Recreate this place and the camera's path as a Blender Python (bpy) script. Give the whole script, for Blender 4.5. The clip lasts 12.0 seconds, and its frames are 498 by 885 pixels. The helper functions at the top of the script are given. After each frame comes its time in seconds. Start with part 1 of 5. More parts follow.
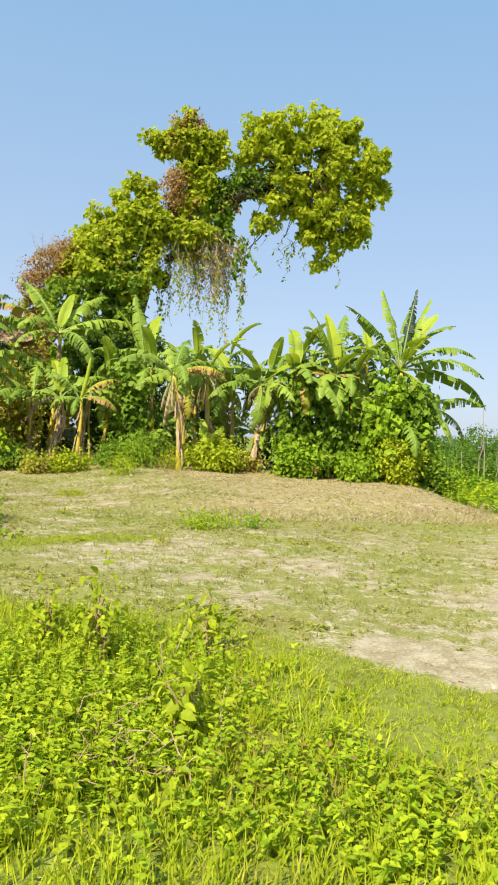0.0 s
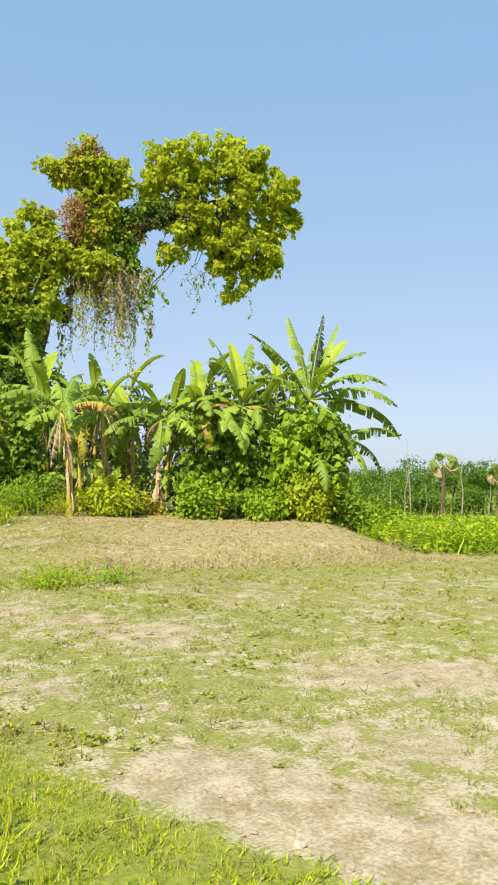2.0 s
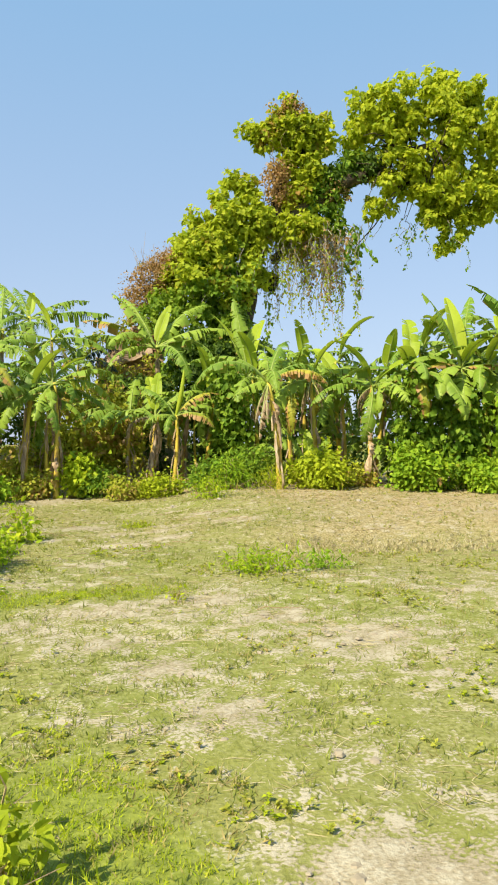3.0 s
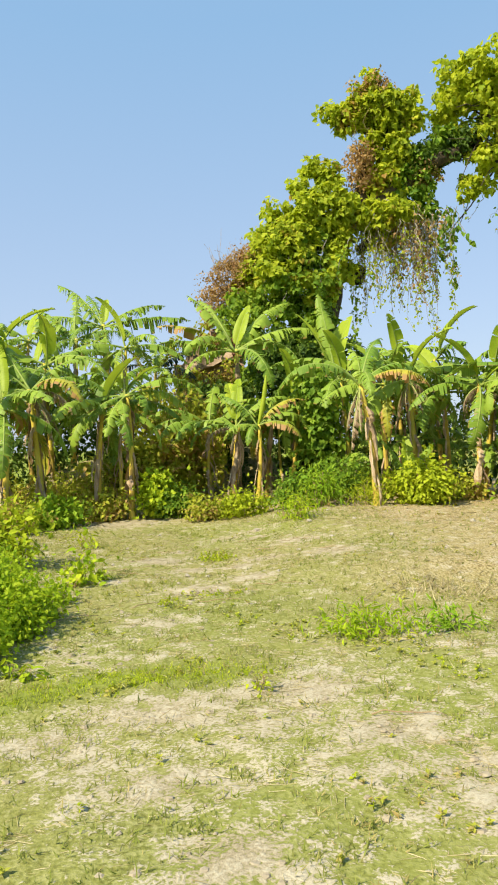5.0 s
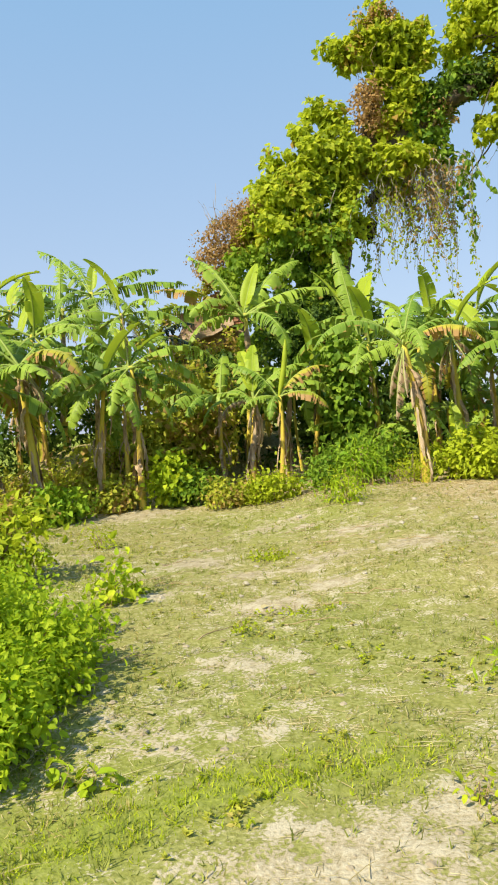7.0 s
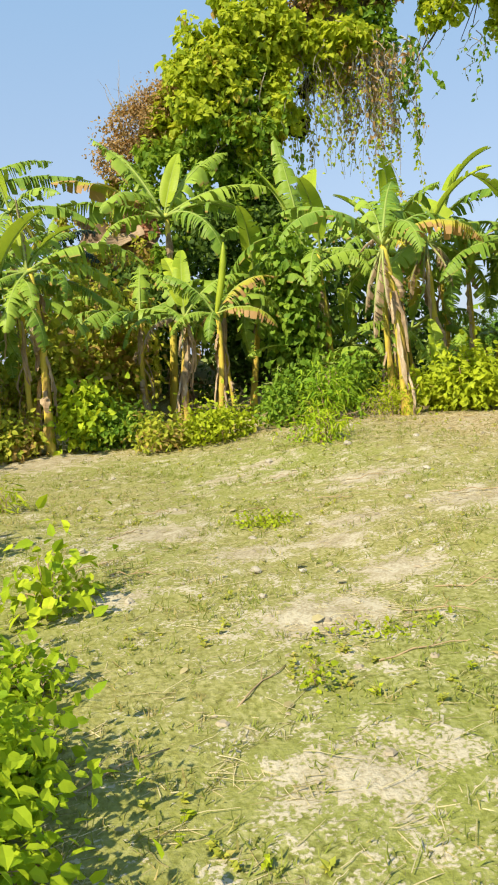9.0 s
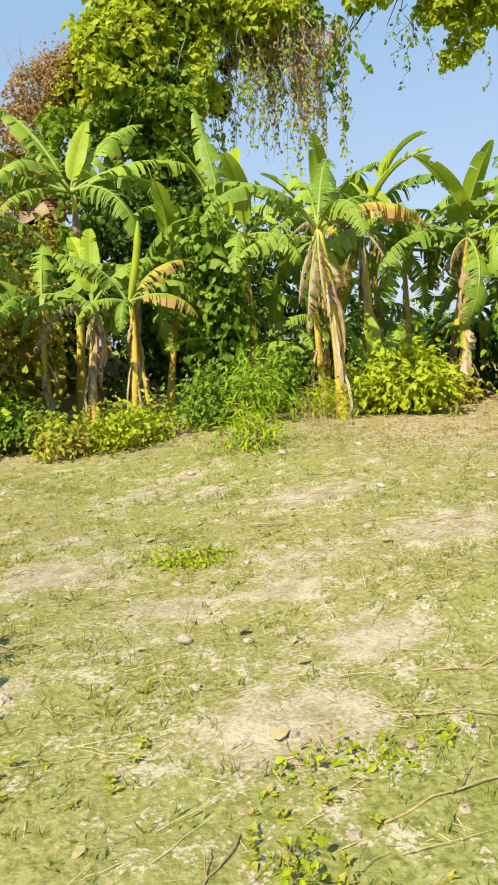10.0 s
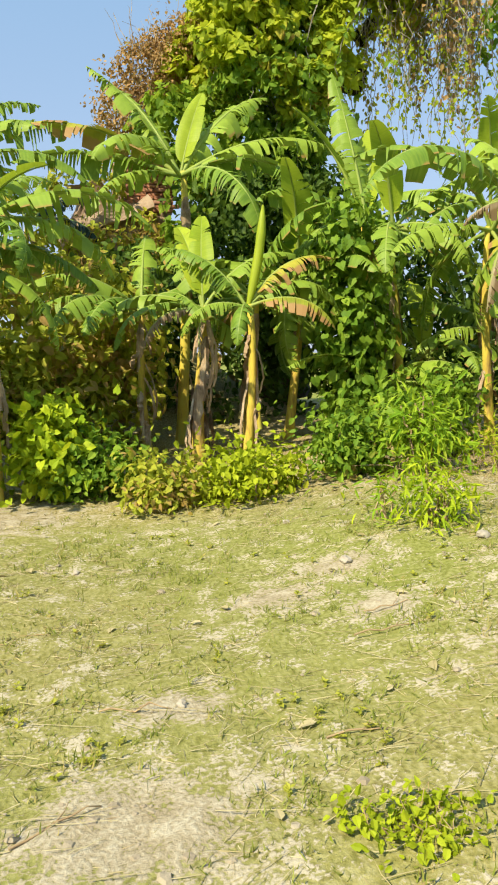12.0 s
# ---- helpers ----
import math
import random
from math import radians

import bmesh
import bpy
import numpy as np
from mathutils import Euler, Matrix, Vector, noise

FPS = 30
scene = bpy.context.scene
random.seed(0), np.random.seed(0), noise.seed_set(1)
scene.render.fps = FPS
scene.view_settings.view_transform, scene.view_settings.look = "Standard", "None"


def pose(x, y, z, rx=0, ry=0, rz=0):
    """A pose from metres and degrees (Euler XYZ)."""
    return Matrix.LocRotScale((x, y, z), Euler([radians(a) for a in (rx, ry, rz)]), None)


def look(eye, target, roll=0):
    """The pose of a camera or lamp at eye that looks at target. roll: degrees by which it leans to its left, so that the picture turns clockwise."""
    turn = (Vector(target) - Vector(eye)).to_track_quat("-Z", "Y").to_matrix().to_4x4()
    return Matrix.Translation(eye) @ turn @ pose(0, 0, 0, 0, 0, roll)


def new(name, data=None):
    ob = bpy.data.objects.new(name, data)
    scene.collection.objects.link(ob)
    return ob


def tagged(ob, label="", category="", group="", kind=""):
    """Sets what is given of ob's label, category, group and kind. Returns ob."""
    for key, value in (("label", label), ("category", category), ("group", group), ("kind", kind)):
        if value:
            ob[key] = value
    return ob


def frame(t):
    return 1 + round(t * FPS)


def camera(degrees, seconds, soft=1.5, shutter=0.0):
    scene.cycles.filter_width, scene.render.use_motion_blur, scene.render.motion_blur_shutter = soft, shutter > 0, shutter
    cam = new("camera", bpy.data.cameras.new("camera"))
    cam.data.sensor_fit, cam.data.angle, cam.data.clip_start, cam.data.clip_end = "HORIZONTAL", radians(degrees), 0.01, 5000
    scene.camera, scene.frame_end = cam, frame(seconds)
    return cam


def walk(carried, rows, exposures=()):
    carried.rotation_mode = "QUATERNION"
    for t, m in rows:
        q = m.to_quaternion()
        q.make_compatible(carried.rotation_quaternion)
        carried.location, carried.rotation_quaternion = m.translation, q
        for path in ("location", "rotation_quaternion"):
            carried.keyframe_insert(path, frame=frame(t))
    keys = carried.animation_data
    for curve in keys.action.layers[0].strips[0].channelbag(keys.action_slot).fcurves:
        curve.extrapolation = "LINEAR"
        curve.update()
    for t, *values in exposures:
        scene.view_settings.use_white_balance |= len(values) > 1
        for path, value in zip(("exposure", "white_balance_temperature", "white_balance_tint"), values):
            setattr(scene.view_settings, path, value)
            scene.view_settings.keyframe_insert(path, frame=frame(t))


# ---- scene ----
cam = camera(37.5, 12.0, soft=2.0)
PATH = [
    (0, (0.422, 0.602, 1.432), (1.047, 2.502, 1.415), 3.4),
    (0.5, (0.674, 0.727, 1.43), (1.457, 2.566, 1.395), 1.0),
    (1, (0.993, 0.915, 1.451), (1.933, 2.678, 1.351), 2.5),
    (1.5, (1.338, 1.171, 1.462), (2.35, 2.896, 1.439), 1.9),
    (2, (1.737, 1.524, 1.439), (2.504, 3.368, 1.535), 1.2),
    (2.2, (1.797, 1.714, 1.459), (2.265, 3.657, 1.533), 1.1),
    (2.5, (1.838, 1.974, 1.475), (2.106, 3.955, 1.531), 3.5),
    (3, (2.059, 2.423, 1.506), (2.266, 4.413, 1.506), -0.1),
    (3.5, (2.302, 2.862, 1.597), (2.338, 4.861, 1.66), -0.6),
    (3.7, (2.351, 3.028, 1.571), (2.399, 5.027, 1.596), 0.9),
    (5.3, (2.081, 4.182, 1.75), (2.033, 6.182, 1.755), -2.5),
    (5.5, (2.058, 4.345, 1.734), (2.002, 6.344, 1.743), -2.8),
    (6, (1.829, 4.851, 1.775), (1.807, 6.851, 1.77), -3.9),
    (6.5, (1.545, 5.328, 1.765), (1.55, 7.328, 1.744), -3.9),
    (6.7, (1.422, 5.48, 1.745), (1.445, 7.48, 1.709), -4.1),
    (8.3, (0.57, 7.552, 1.584), (0.672, 9.542, 1.408), -2.7),
    (8.5, (0.52, 7.754, 1.546), (0.664, 9.739, 1.345), -3.2),
    (9, (0.553, 8.29, 1.523), (0.887, 10.246, 1.276), -4.1),
    (9.5, (0.567, 8.854, 1.526), (1.0, 10.789, 1.266), -2.4),
    (10, (0.691, 9.417, 1.518), (1.255, 11.316, 1.242), -2.9),
    (10.5, (0.804, 10.036, 1.554), (1.223, 11.98, 1.343), -3.7),
    (11, (0.784, 10.576, 1.567), (1.241, 12.506, 1.312), -2.7),
    (11.5, (0.853, 11.132, 1.569), (1.287, 13.072, 1.342), -2.4),
    (12, (0.764, 11.666, 1.616), (1.09, 13.624, 1.375), -1.5),
]
walk(cam, [(t, look(eye, target, roll)) for t, eye, target, roll in PATH])

# ---- light ----
SUN_FROM = Vector((-0.69, -0.60, 0.90)).normalized()
world = bpy.data.worlds.new("sky")
scene.world = world
world.use_nodes = True
wn = world.node_tree.nodes
sky = wn.new("ShaderNodeTexSky")
sky.sky_type = "NISHITA"
sky.sun_disc = False
sky.sun_elevation = math.asin(SUN_FROM.z)
sky.sun_rotation = math.atan2(SUN_FROM.x, SUN_FROM.y)
sky.air_density, sky.dust_density, sky.ozone_density = 1.0, 1.2, 1.5
# thin bright haze evens the sky out from the horizon upwards
wl = world.node_tree.links
up = wn.new("ShaderNodeSeparateXYZ")
wl.new(wn.new("ShaderNodeTexCoord").outputs["Generated"], up.inputs[0])
haze = wn.new("ShaderNodeValToRGB")
haze.color_ramp.elements[0].position, haze.color_ramp.elements[0].color = 0.0, (0.51, 0.59, 0.75, 1)
haze.color_ramp.elements[1].position, haze.color_ramp.elements[1].color = 0.5, (0.29, 0.50, 0.75, 1)
wl.new(up.outputs[2], haze.inputs[0])
lift = wn.new("ShaderNodeMix")
lift.data_type, lift.blend_type = "RGBA", "MULTIPLY"
lift.inputs[0].default_value = 1.0
lift.inputs[7].default_value = (4.6, 4.6, 4.6, 1)
wl.new(haze.outputs[0], lift.inputs[6])
veil = wn.new("ShaderNodeMix")
veil.data_type = "RGBA"
veil.inputs[0].default_value = 0.8
wl.new(sky.outputs[0], veil.inputs[6])
wl.new(lift.outputs[2], veil.inputs[7])
wl.new(veil.outputs[2], wn["Background"].inputs[0])
wn["Background"].inputs[1].default_value = 0.15
sun = new("sun", bpy.data.lights.new("sun", "SUN"))
sun.data.energy, sun.data.angle, sun.data.color = 5.0, radians(0.6), (1.0, 0.90, 0.66)
sun.matrix_world = look(SUN_FROM * 60, (0, 0, 0))
scene.view_settings.exposure = 0.64

rng = np.random.default_rng(11)


# ---- materials ----
class Nodes:
    """A small builder for a material's node tree."""

    def __init__(self, name):
        self.mat = bpy.data.materials.new(name)
        self.mat.use_nodes = True
        self.tree = self.mat.node_tree
        self.bsdf = self.tree.nodes["Principled BSDF"]
        self.out = self.tree.nodes["Material Output"]

    def add(self, kind, **inputs):
        node = self.tree.nodes.new(kind)
        for key, value in inputs.items():
            self.put(node.inputs[key.replace("_", " ")], value)
        return node

    def put(self, socket, value):
        if isinstance(value, bpy.types.NodeSocket):
            self.tree.links.new(value, socket)
        elif isinstance(value, (tuple, list)) and len(value) == 3 and socket.type == "RGBA":
            socket.default_value = (*value, 1)
        else:
            socket.default_value = value

    def noise(self, scale, detail=4, stretch=None, coords="Object", rough=0.55):
        at = self.add("ShaderNodeTexCoord").outputs[coords]
        if stretch:
            m = self.add("ShaderNodeMapping", Vector=at)
            m.inputs["Scale"].default_value = stretch
            at = m.outputs[0]
        n = self.add("ShaderNodeTexNoise", Vector=at, Scale=scale, Detail=detail, Roughness=rough)
        return n.outputs[0]

    def ramp(self, fac, *stops):
        r = self.add("ShaderNodeValToRGB", Fac=fac)
        e = r.color_ramp.elements
        while len(e) < len(stops):
            e.new(0.5)
        for el, (p, c) in zip(e, stops):
            el.position = p
            el.color = (*c, 1) if isinstance(c, tuple) else (c, c, c, 1)
        return r.outputs[0]

    def mix(self, fac, a, b, blend="MIX"):
        m = self.tree.nodes.new("ShaderNodeMix")
        m.data_type, m.blend_type = "RGBA", blend
        self.put(m.inputs[0], fac), self.put(m.inputs[6], a), self.put(m.inputs[7], b)
        return m.outputs[2]

    def math(self, op, a, b=0.0):
        m = self.tree.nodes.new("ShaderNodeMath")
        m.operation = op
        self.put(m.inputs[0], a), self.put(m.inputs[1], b)
        return m.outputs[0]

    def bump(self, height, strength=0.4, distance=0.02):
        b = self.add("ShaderNodeBump", Height=height, Strength=strength, Distance=distance)
        self.put(self.bsdf.inputs["Normal"], b.outputs[0])
        return b.outputs[0]

    def surface(self, color, rough=0.8, spec=0.3):
        self.put(self.bsdf.inputs["Base Color"], color)
        self.put(self.bsdf.inputs["Roughness"], rough)
        self.put(self.bsdf.inputs["Specular IOR Level"], spec)
        return self

    def thin(self, color, share):
        """Lets part of the light through, as a leaf does."""
        t = self.add("ShaderNodeBsdfTranslucent", Color=color)
        m = self.add("ShaderNodeMixShader", Fac=share)
        self.tree.links.new(self.bsdf.outputs[0], m.inputs[1])
        self.tree.links.new(t.outputs[0], m.inputs[2])
        self.tree.links.new(m.outputs[0], self.out.inputs[0])
        return self


def leaf_material(name, dark, light, dry=(0.30, 0.17, 0.06), dry_share=0.1, patch=0.6, thin=0.35, rough=0.62):
    n = Nodes(name)
    per = n.add("ShaderNodeNewGeometry").outputs["Random Per Island"]
    mid = tuple((a + b) / 2 for a, b in zip(dark, light))
    col = n.ramp(per, (0.0, dark), (0.5, mid), (1.0, light))
    big = n.noise(patch, 3)
    col = n.mix(n.ramp(big, (0.3, 0.0), (0.7, 1.0)), n.mix(0.3, col, dark), col)
    # dry leaves come in patches
    mask = n.math("ADD", n.math("MULTIPLY", per, 0.35), n.noise(patch * 1.7, 3))
    col = n.mix(n.ramp(mask, (0.98 - dry_share, 0.0), (1.06 - dry_share, 1.0)), col, dry)
    spots = n.noise(22, 3)
    col = n.mix(n.ramp(spots, (0.45, 0.0), (0.8, 0.45)), col, tuple(c * 0.55 for c in mid))
    n.bump(n.noise(35, 2), 0.25, 0.01)
    return n.surface(col, rough, 0.2).thin(n.mix(0.5, col, light), thin).mat


def banana_leaf_material(name, dark, light, edge=(0.35, 0.20, 0.06), edge_at=0.47, thin=0.22):
    n = Nodes(name)
    uv = n.add("ShaderNodeSeparateXYZ", Vector=n.add("ShaderNodeTexCoord").outputs["UV"])
    across = n.math("ABSOLUTE", n.math("SUBTRACT", uv.outputs[0], 0.5))
    own = n.add("ShaderNodeObjectInfo").outputs["Random"]
    col = n.mix(own, dark, light)
    # fine side veins run from the rib to the edge
    at = n.add("ShaderNodeTexCoord").outputs["UV"]
    m = n.add("ShaderNodeMapping", Vector=at)
    m.inputs["Scale"].default_value = (1.5, 70, 1)
    veins = n.add("ShaderNodeTexNoise", Vector=m.outputs[0], Scale=1.0, Detail=3.0).outputs[0]
    col = n.mix(n.ramp(veins, (0.35, 0.0), (0.65, 0.55)), col, light)
    blotch = n.noise(3.0, 4)
    col = n.mix(n.ramp(blotch, (0.50, 0.0), (0.72, 0.5)), col, tuple(c * 0.6 for c in dark))
    worn = n.math("ADD", across, n.math("MULTIPLY", n.math("SUBTRACT", n.noise(5.0, 4), 0.5), 0.25))
    col = n.mix(n.ramp(worn, (edge_at, 0.0), (min(edge_at + 0.05, 1.0), 1.0)), col, edge)
    rib = n.ramp(across, (0.010, 0.8), (0.03, 0.0))
    col = n.mix(rib, col, (0.34, 0.42, 0.10))
    n.bump(veins, 0.35, 0.01)
    return n.surface(col, 0.5, 0.25).thin(n.mix(0.6, col, light), thin).mat


def grain_material(name, stops, scale, stretch=None, rough=0.85, depth=0.5, fine=6.0):
    n = Nodes(name)
    a = n.noise(scale, 5, stretch)
    b = n.noise(scale * fine, 4, stretch)
    own = n.add("ShaderNodeObjectInfo").outputs["Random"]
    both = n.math("ADD", n.math("MULTIPLY", a, 0.7), n.math("MULTIPLY", b, 0.3))
    both = n.math("ADD", both, n.math("MULTIPLY", n.math("SUBTRACT", own, 0.5), 0.12))
    col = n.ramp(both, *stops)
    n.bump(both, depth, 0.03)
    return n.surface(col, rough, 0.25).mat


CROWN = leaf_material("crown_leaf", (0.25, 0.345, 0.018), (0.66, 0.69, 0.045), dry_share=0.02, thin=0.5)
VINE = leaf_material("vine_leaf", (0.24, 0.33, 0.020), (0.67, 0.71, 0.05), dry=(0.42, 0.24, 0.07), dry_share=0.16, patch=0.5, thin=0.5)
# darker copy of the vine leaf, with shade put into its colour
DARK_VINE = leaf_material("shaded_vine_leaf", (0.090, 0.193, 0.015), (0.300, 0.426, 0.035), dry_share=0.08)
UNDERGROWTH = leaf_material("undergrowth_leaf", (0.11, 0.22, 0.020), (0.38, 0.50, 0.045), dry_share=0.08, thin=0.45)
# leaf green darkened so that its colour carries the deep shade
SHADED_THICKET = leaf_material("shaded_thicket_leaf", (0.035, 0.075, 0.012), (0.13, 0.21, 0.025), dry_share=0.08, thin=0.3)
BROWN_VINE = leaf_material("dry_vine_leaf", (0.32, 0.18, 0.07), (0.56, 0.38, 0.15), dry=(0.20, 0.26, 0.03), dry_share=0.14)
RUSTY = leaf_material("rusty_shrub_leaf", (0.24, 0.30, 0.022), (0.60, 0.58, 0.06), dry=(0.42, 0.27, 0.09), dry_share=0.24, patch=0.9)
SHRUB = leaf_material("shrub_leaf", (0.144, 0.286, 0.012), (0.397, 0.528, 0.030), dry_share=0.06)
YELLOW_SHRUB = leaf_material("yellow_green_shrub_leaf", (0.261, 0.333, 0.012), (0.504, 0.568, 0.025), dry_share=0.08)
LUSH = leaf_material("lush_weed_leaf", (0.210, 0.340, 0.012), (0.570, 0.640, 0.025), dry_share=0.03)
BUSH = leaf_material("bush_leaf", (0.21, 0.36, 0.014), (0.58, 0.68, 0.03), dry_share=0.05, thin=0.5)
GRASS = leaf_material("grass_blade", (0.195, 0.240, 0.036), (0.385, 0.400, 0.095), dry=(0.433, 0.346, 0.140), dry_share=0.22, patch=0.9, thin=0.3)
TALL_GRASS = leaf_material("tall_grass_blade", (0.260, 0.360, 0.012), (0.590, 0.620, 0.035), dry=(0.490, 0.372, 0.110), dry_share=0.10, thin=0.35)
STRAW = leaf_material("dry_straw", (0.30, 0.25, 0.11), (0.58, 0.50, 0.30), dry=(0.357, 0.240, 0.114), dry_share=0.1, thin=0.1, rough=0.7)
PALM = leaf_material("palm_frond", (0.20, 0.29, 0.06), (0.42, 0.50, 0.14), dry_share=0.08)
FAR_LEAF = leaf_material("far_leaf", (0.065, 0.156, 0.014), (0.221, 0.351, 0.042), dry_share=0.03, patch=0.1)
BANANA = banana_leaf_material("banana_leaf", (0.095, 0.195, 0.020), (0.295, 0.405, 0.045))
BANANA_YOUNG = banana_leaf_material("young_banana_leaf", (0.25, 0.36, 0.018), (0.43, 0.51, 0.04), edge_at=0.52, thin=0.34)
BANANA_YELLOW = banana_leaf_material("yellowing_banana_leaf", (0.24, 0.30, 0.025), (0.50, 0.42, 0.05), edge=(0.38, 0.22, 0.08), edge_at=0.30)
FIELD_WEED = leaf_material("field_weed_leaf", (0.300, 0.330, 0.035), (0.520, 0.504, 0.070), dry=(0.468, 0.360, 0.140), dry_share=0.2)
# near-black green paints in the shadowed side of a backlit leaf
BANANA_SHADE_DARK = banana_leaf_material("shade_dark_banana_leaf", (0.02, 0.038, 0.030), (0.035, 0.06, 0.045), edge_at=0.6, thin=0.05)
BANANA_DEAD = banana_leaf_material("dead_banana_leaf", (0.22, 0.16, 0.09), (0.42, 0.33, 0.21), edge=(0.22, 0.15, 0.08), edge_at=0.3, thin=0.15)
STEM = grain_material("banana_stem", ((0.30, (0.14, 0.08, 0.03)), (0.40, (0.38, 0.26, 0.06)), (0.50, (0.58, 0.44, 0.06)), (0.68, (0.42, 0.42, 0.08))), 3.0, (2.2, 2.2, 0.5))
SHEATH = grain_material("dry_sheath", ((0.3, (0.16, 0.10, 0.06)), (0.5, (0.38, 0.27, 0.16)), (0.7, (0.58, 0.47, 0.33))), 5.0, (3, 3, 0.6))
BARK = grain_material("bark", ((0.3, (0.04, 0.03, 0.02)), (0.55, (0.11, 0.085, 0.055)), (0.75, (0.20, 0.16, 0.11))), 3.0, (3, 3, 0.7))
TWIG = grain_material("twig", ((0.3, (0.210, 0.135, 0.070)), (0.7, (0.540, 0.405, 0.224))), 8.0)
PALE_TWIG = grain_material("hanging_vine_stem", ((0.3, (0.25, 0.21, 0.16)), (0.7, (0.46, 0.40, 0.32))), 8.0)
BRICK = grain_material("old_brick", ((0.3, (0.26, 0.10, 0.06)), (0.55, (0.42, 0.19, 0.11)), (0.75, (0.48, 0.32, 0.22))), 6.0, depth=0.6)
MORTAR = grain_material("ruin_core", ((0.3, (0.16, 0.11, 0.07)), (0.6, (0.34, 0.24, 0.16)), (0.8, (0.45, 0.34, 0.24))), 3.0, depth=0.8)
STONE = grain_material("pale_stone", ((0.3, (0.275, 0.237, 0.175)), (0.6, (0.449, 0.399, 0.324)), (0.8, (0.574, 0.524, 0.437))), 9.0)
EARTH = grain_material("reddish_earth", ((0.3, (0.30, 0.20, 0.13)), (0.7, (0.50, 0.38, 0.27))), 5.0, depth=0.7)
CLOD = grain_material("dry_clod", ((0.3, (0.27, 0.22, 0.15)), (0.7, (0.42, 0.36, 0.26))), 8.0)


def ground_material():
    n = Nodes("dry_field_soil")
    cover = n.add("ShaderNodeAttribute")
    cover.attribute_name = "cover"
    sep = n.add("ShaderNodeSeparateColor", Color=cover.outputs["Color"])
    bare, straw, lush = sep.outputs[0], sep.outputs[1], sep.outputs[2]
    fine, mid, big = n.noise(55, 5), n.noise(7, 5), n.noise(0.9, 4)
    soil = n.ramp(n.math("ADD", n.math("MULTIPLY", fine, 0.5), n.math("MULTIPLY", mid, 0.5)),
                  (0.34, (0.207, 0.155, 0.104)), (0.47, (0.325, 0.270, 0.172)), (0.60, (0.455, 0.400, 0.290)))
    turf = n.ramp(n.noise(38, 5, (1, 1, 0.3)), (0.34, (0.112, 0.118, 0.026)), (0.48, (0.208, 0.218, 0.056)), (0.62, (0.318, 0.312, 0.125)))
    turf = n.mix(n.ramp(n.noise(2.6, 5), (0.42, 0.0), (0.62, 0.6)), turf, (0.200, 0.220, 0.046))
    turf = n.mix(n.ramp(big, (0.35, 0.0), (0.7, 0.5)), turf, (0.232, 0.248, 0.050))
    dry = n.ramp(n.noise(30, 5, (1.6, 0.8, 1)), (0.34, (0.134, 0.092, 0.041)), (0.5, (0.334, 0.254, 0.116)), (0.64, (0.495, 0.406, 0.246)))
    green = n.ramp(n.noise(24, 4), (0.3, (0.11, 0.15, 0.018)), (0.7, (0.28, 0.32, 0.042)))
    broken = n.math("ADD", bare, n.math("MULTIPLY", n.math("SUBTRACT", mid, 0.5), 2.4))
    broken = n.math("ADD", broken, n.math("MULTIPLY", n.math("SUBTRACT", fine, 0.5), 2.4))
    col = n.mix(straw, turf, dry)
    col = n.mix(n.ramp(broken, (0.38, 0.0), (0.62, 1.0)), col, soil)
    col = n.mix(lush, col, green)
    n.bump(n.math("ADD", n.math("MULTIPLY", mid, 0.7), n.math("MULTIPLY", fine, 0.5)), 0.5, 0.04)
    return n.surface(col, 0.95, 0.1).mat


GROUND = ground_material()


# ---- geometry helpers ----
def step(a, b, v):
    u = np.clip((v - a) / (b - a), 0, 1)
    return u * u * (3 - 2 * u)


def wobble(x, y, s, seed=0.0):
    """A cheap smooth unevenness, about -1 to 1."""
    return (np.sin(x * s * 1.3 + seed) * np.cos(y * s * 1.1 - seed * 2) + np.sin((x + y) * s * 0.73 + seed * 3) * 0.7
            + np.sin((x * 1.9 - y * 1.4) * s + seed) * 0.4) / 2.1


def height(x, y):
    """The lie of the land: a flat plot with a low mound, banks behind it, and lower fields far off."""
    x, y = np.asarray(x, float), np.asarray(y, float)
    z = 0.2 + 0.03 * wobble(x, y, 0.9) + 0.012 * wobble(x, y, 3.1, 1.0)
    edge = 8.3 + 0.33 * (y - 11.2)
    on = step(10.9, 12.6, y + 0.25 * wobble(x, y, 1.2, 2)) * step(0.9, 3.6, x) * (1 - step(-0.5, 0.9, x - edge))
    z = z + on * (0.21 + 0.12 * step(12.5, 17.5, y))
    z = z + 0.13 * step(14, 19.5, y) * (1 - step(0.9, 3.6, x))
    beyond = np.maximum(y - (11.6 - 0.1 * (x - 8)), 0) * step(0, 2.5, x - edge)
    z = z - 2.6 * step(0.5, 42, beyond)
    z = z - 2.4 * step(26, 60, y) * (1 - step(0, 2.5, x - edge)) - 2.0 * step(7, 40, -x) - 1.2 * step(14, 50, -y)
    z = z + 1.1 * np.exp(-((x + 2.0) / 1.9) ** 2 - ((y - 22.2) / 1.6) ** 2)
    z = z + 2.6 * np.exp(-((x - 0.3) / 2.3) ** 2 - ((y - 26.3) / 1.9) ** 2)
    return z


def ground_z(x, y):
    return float(height(x, y))


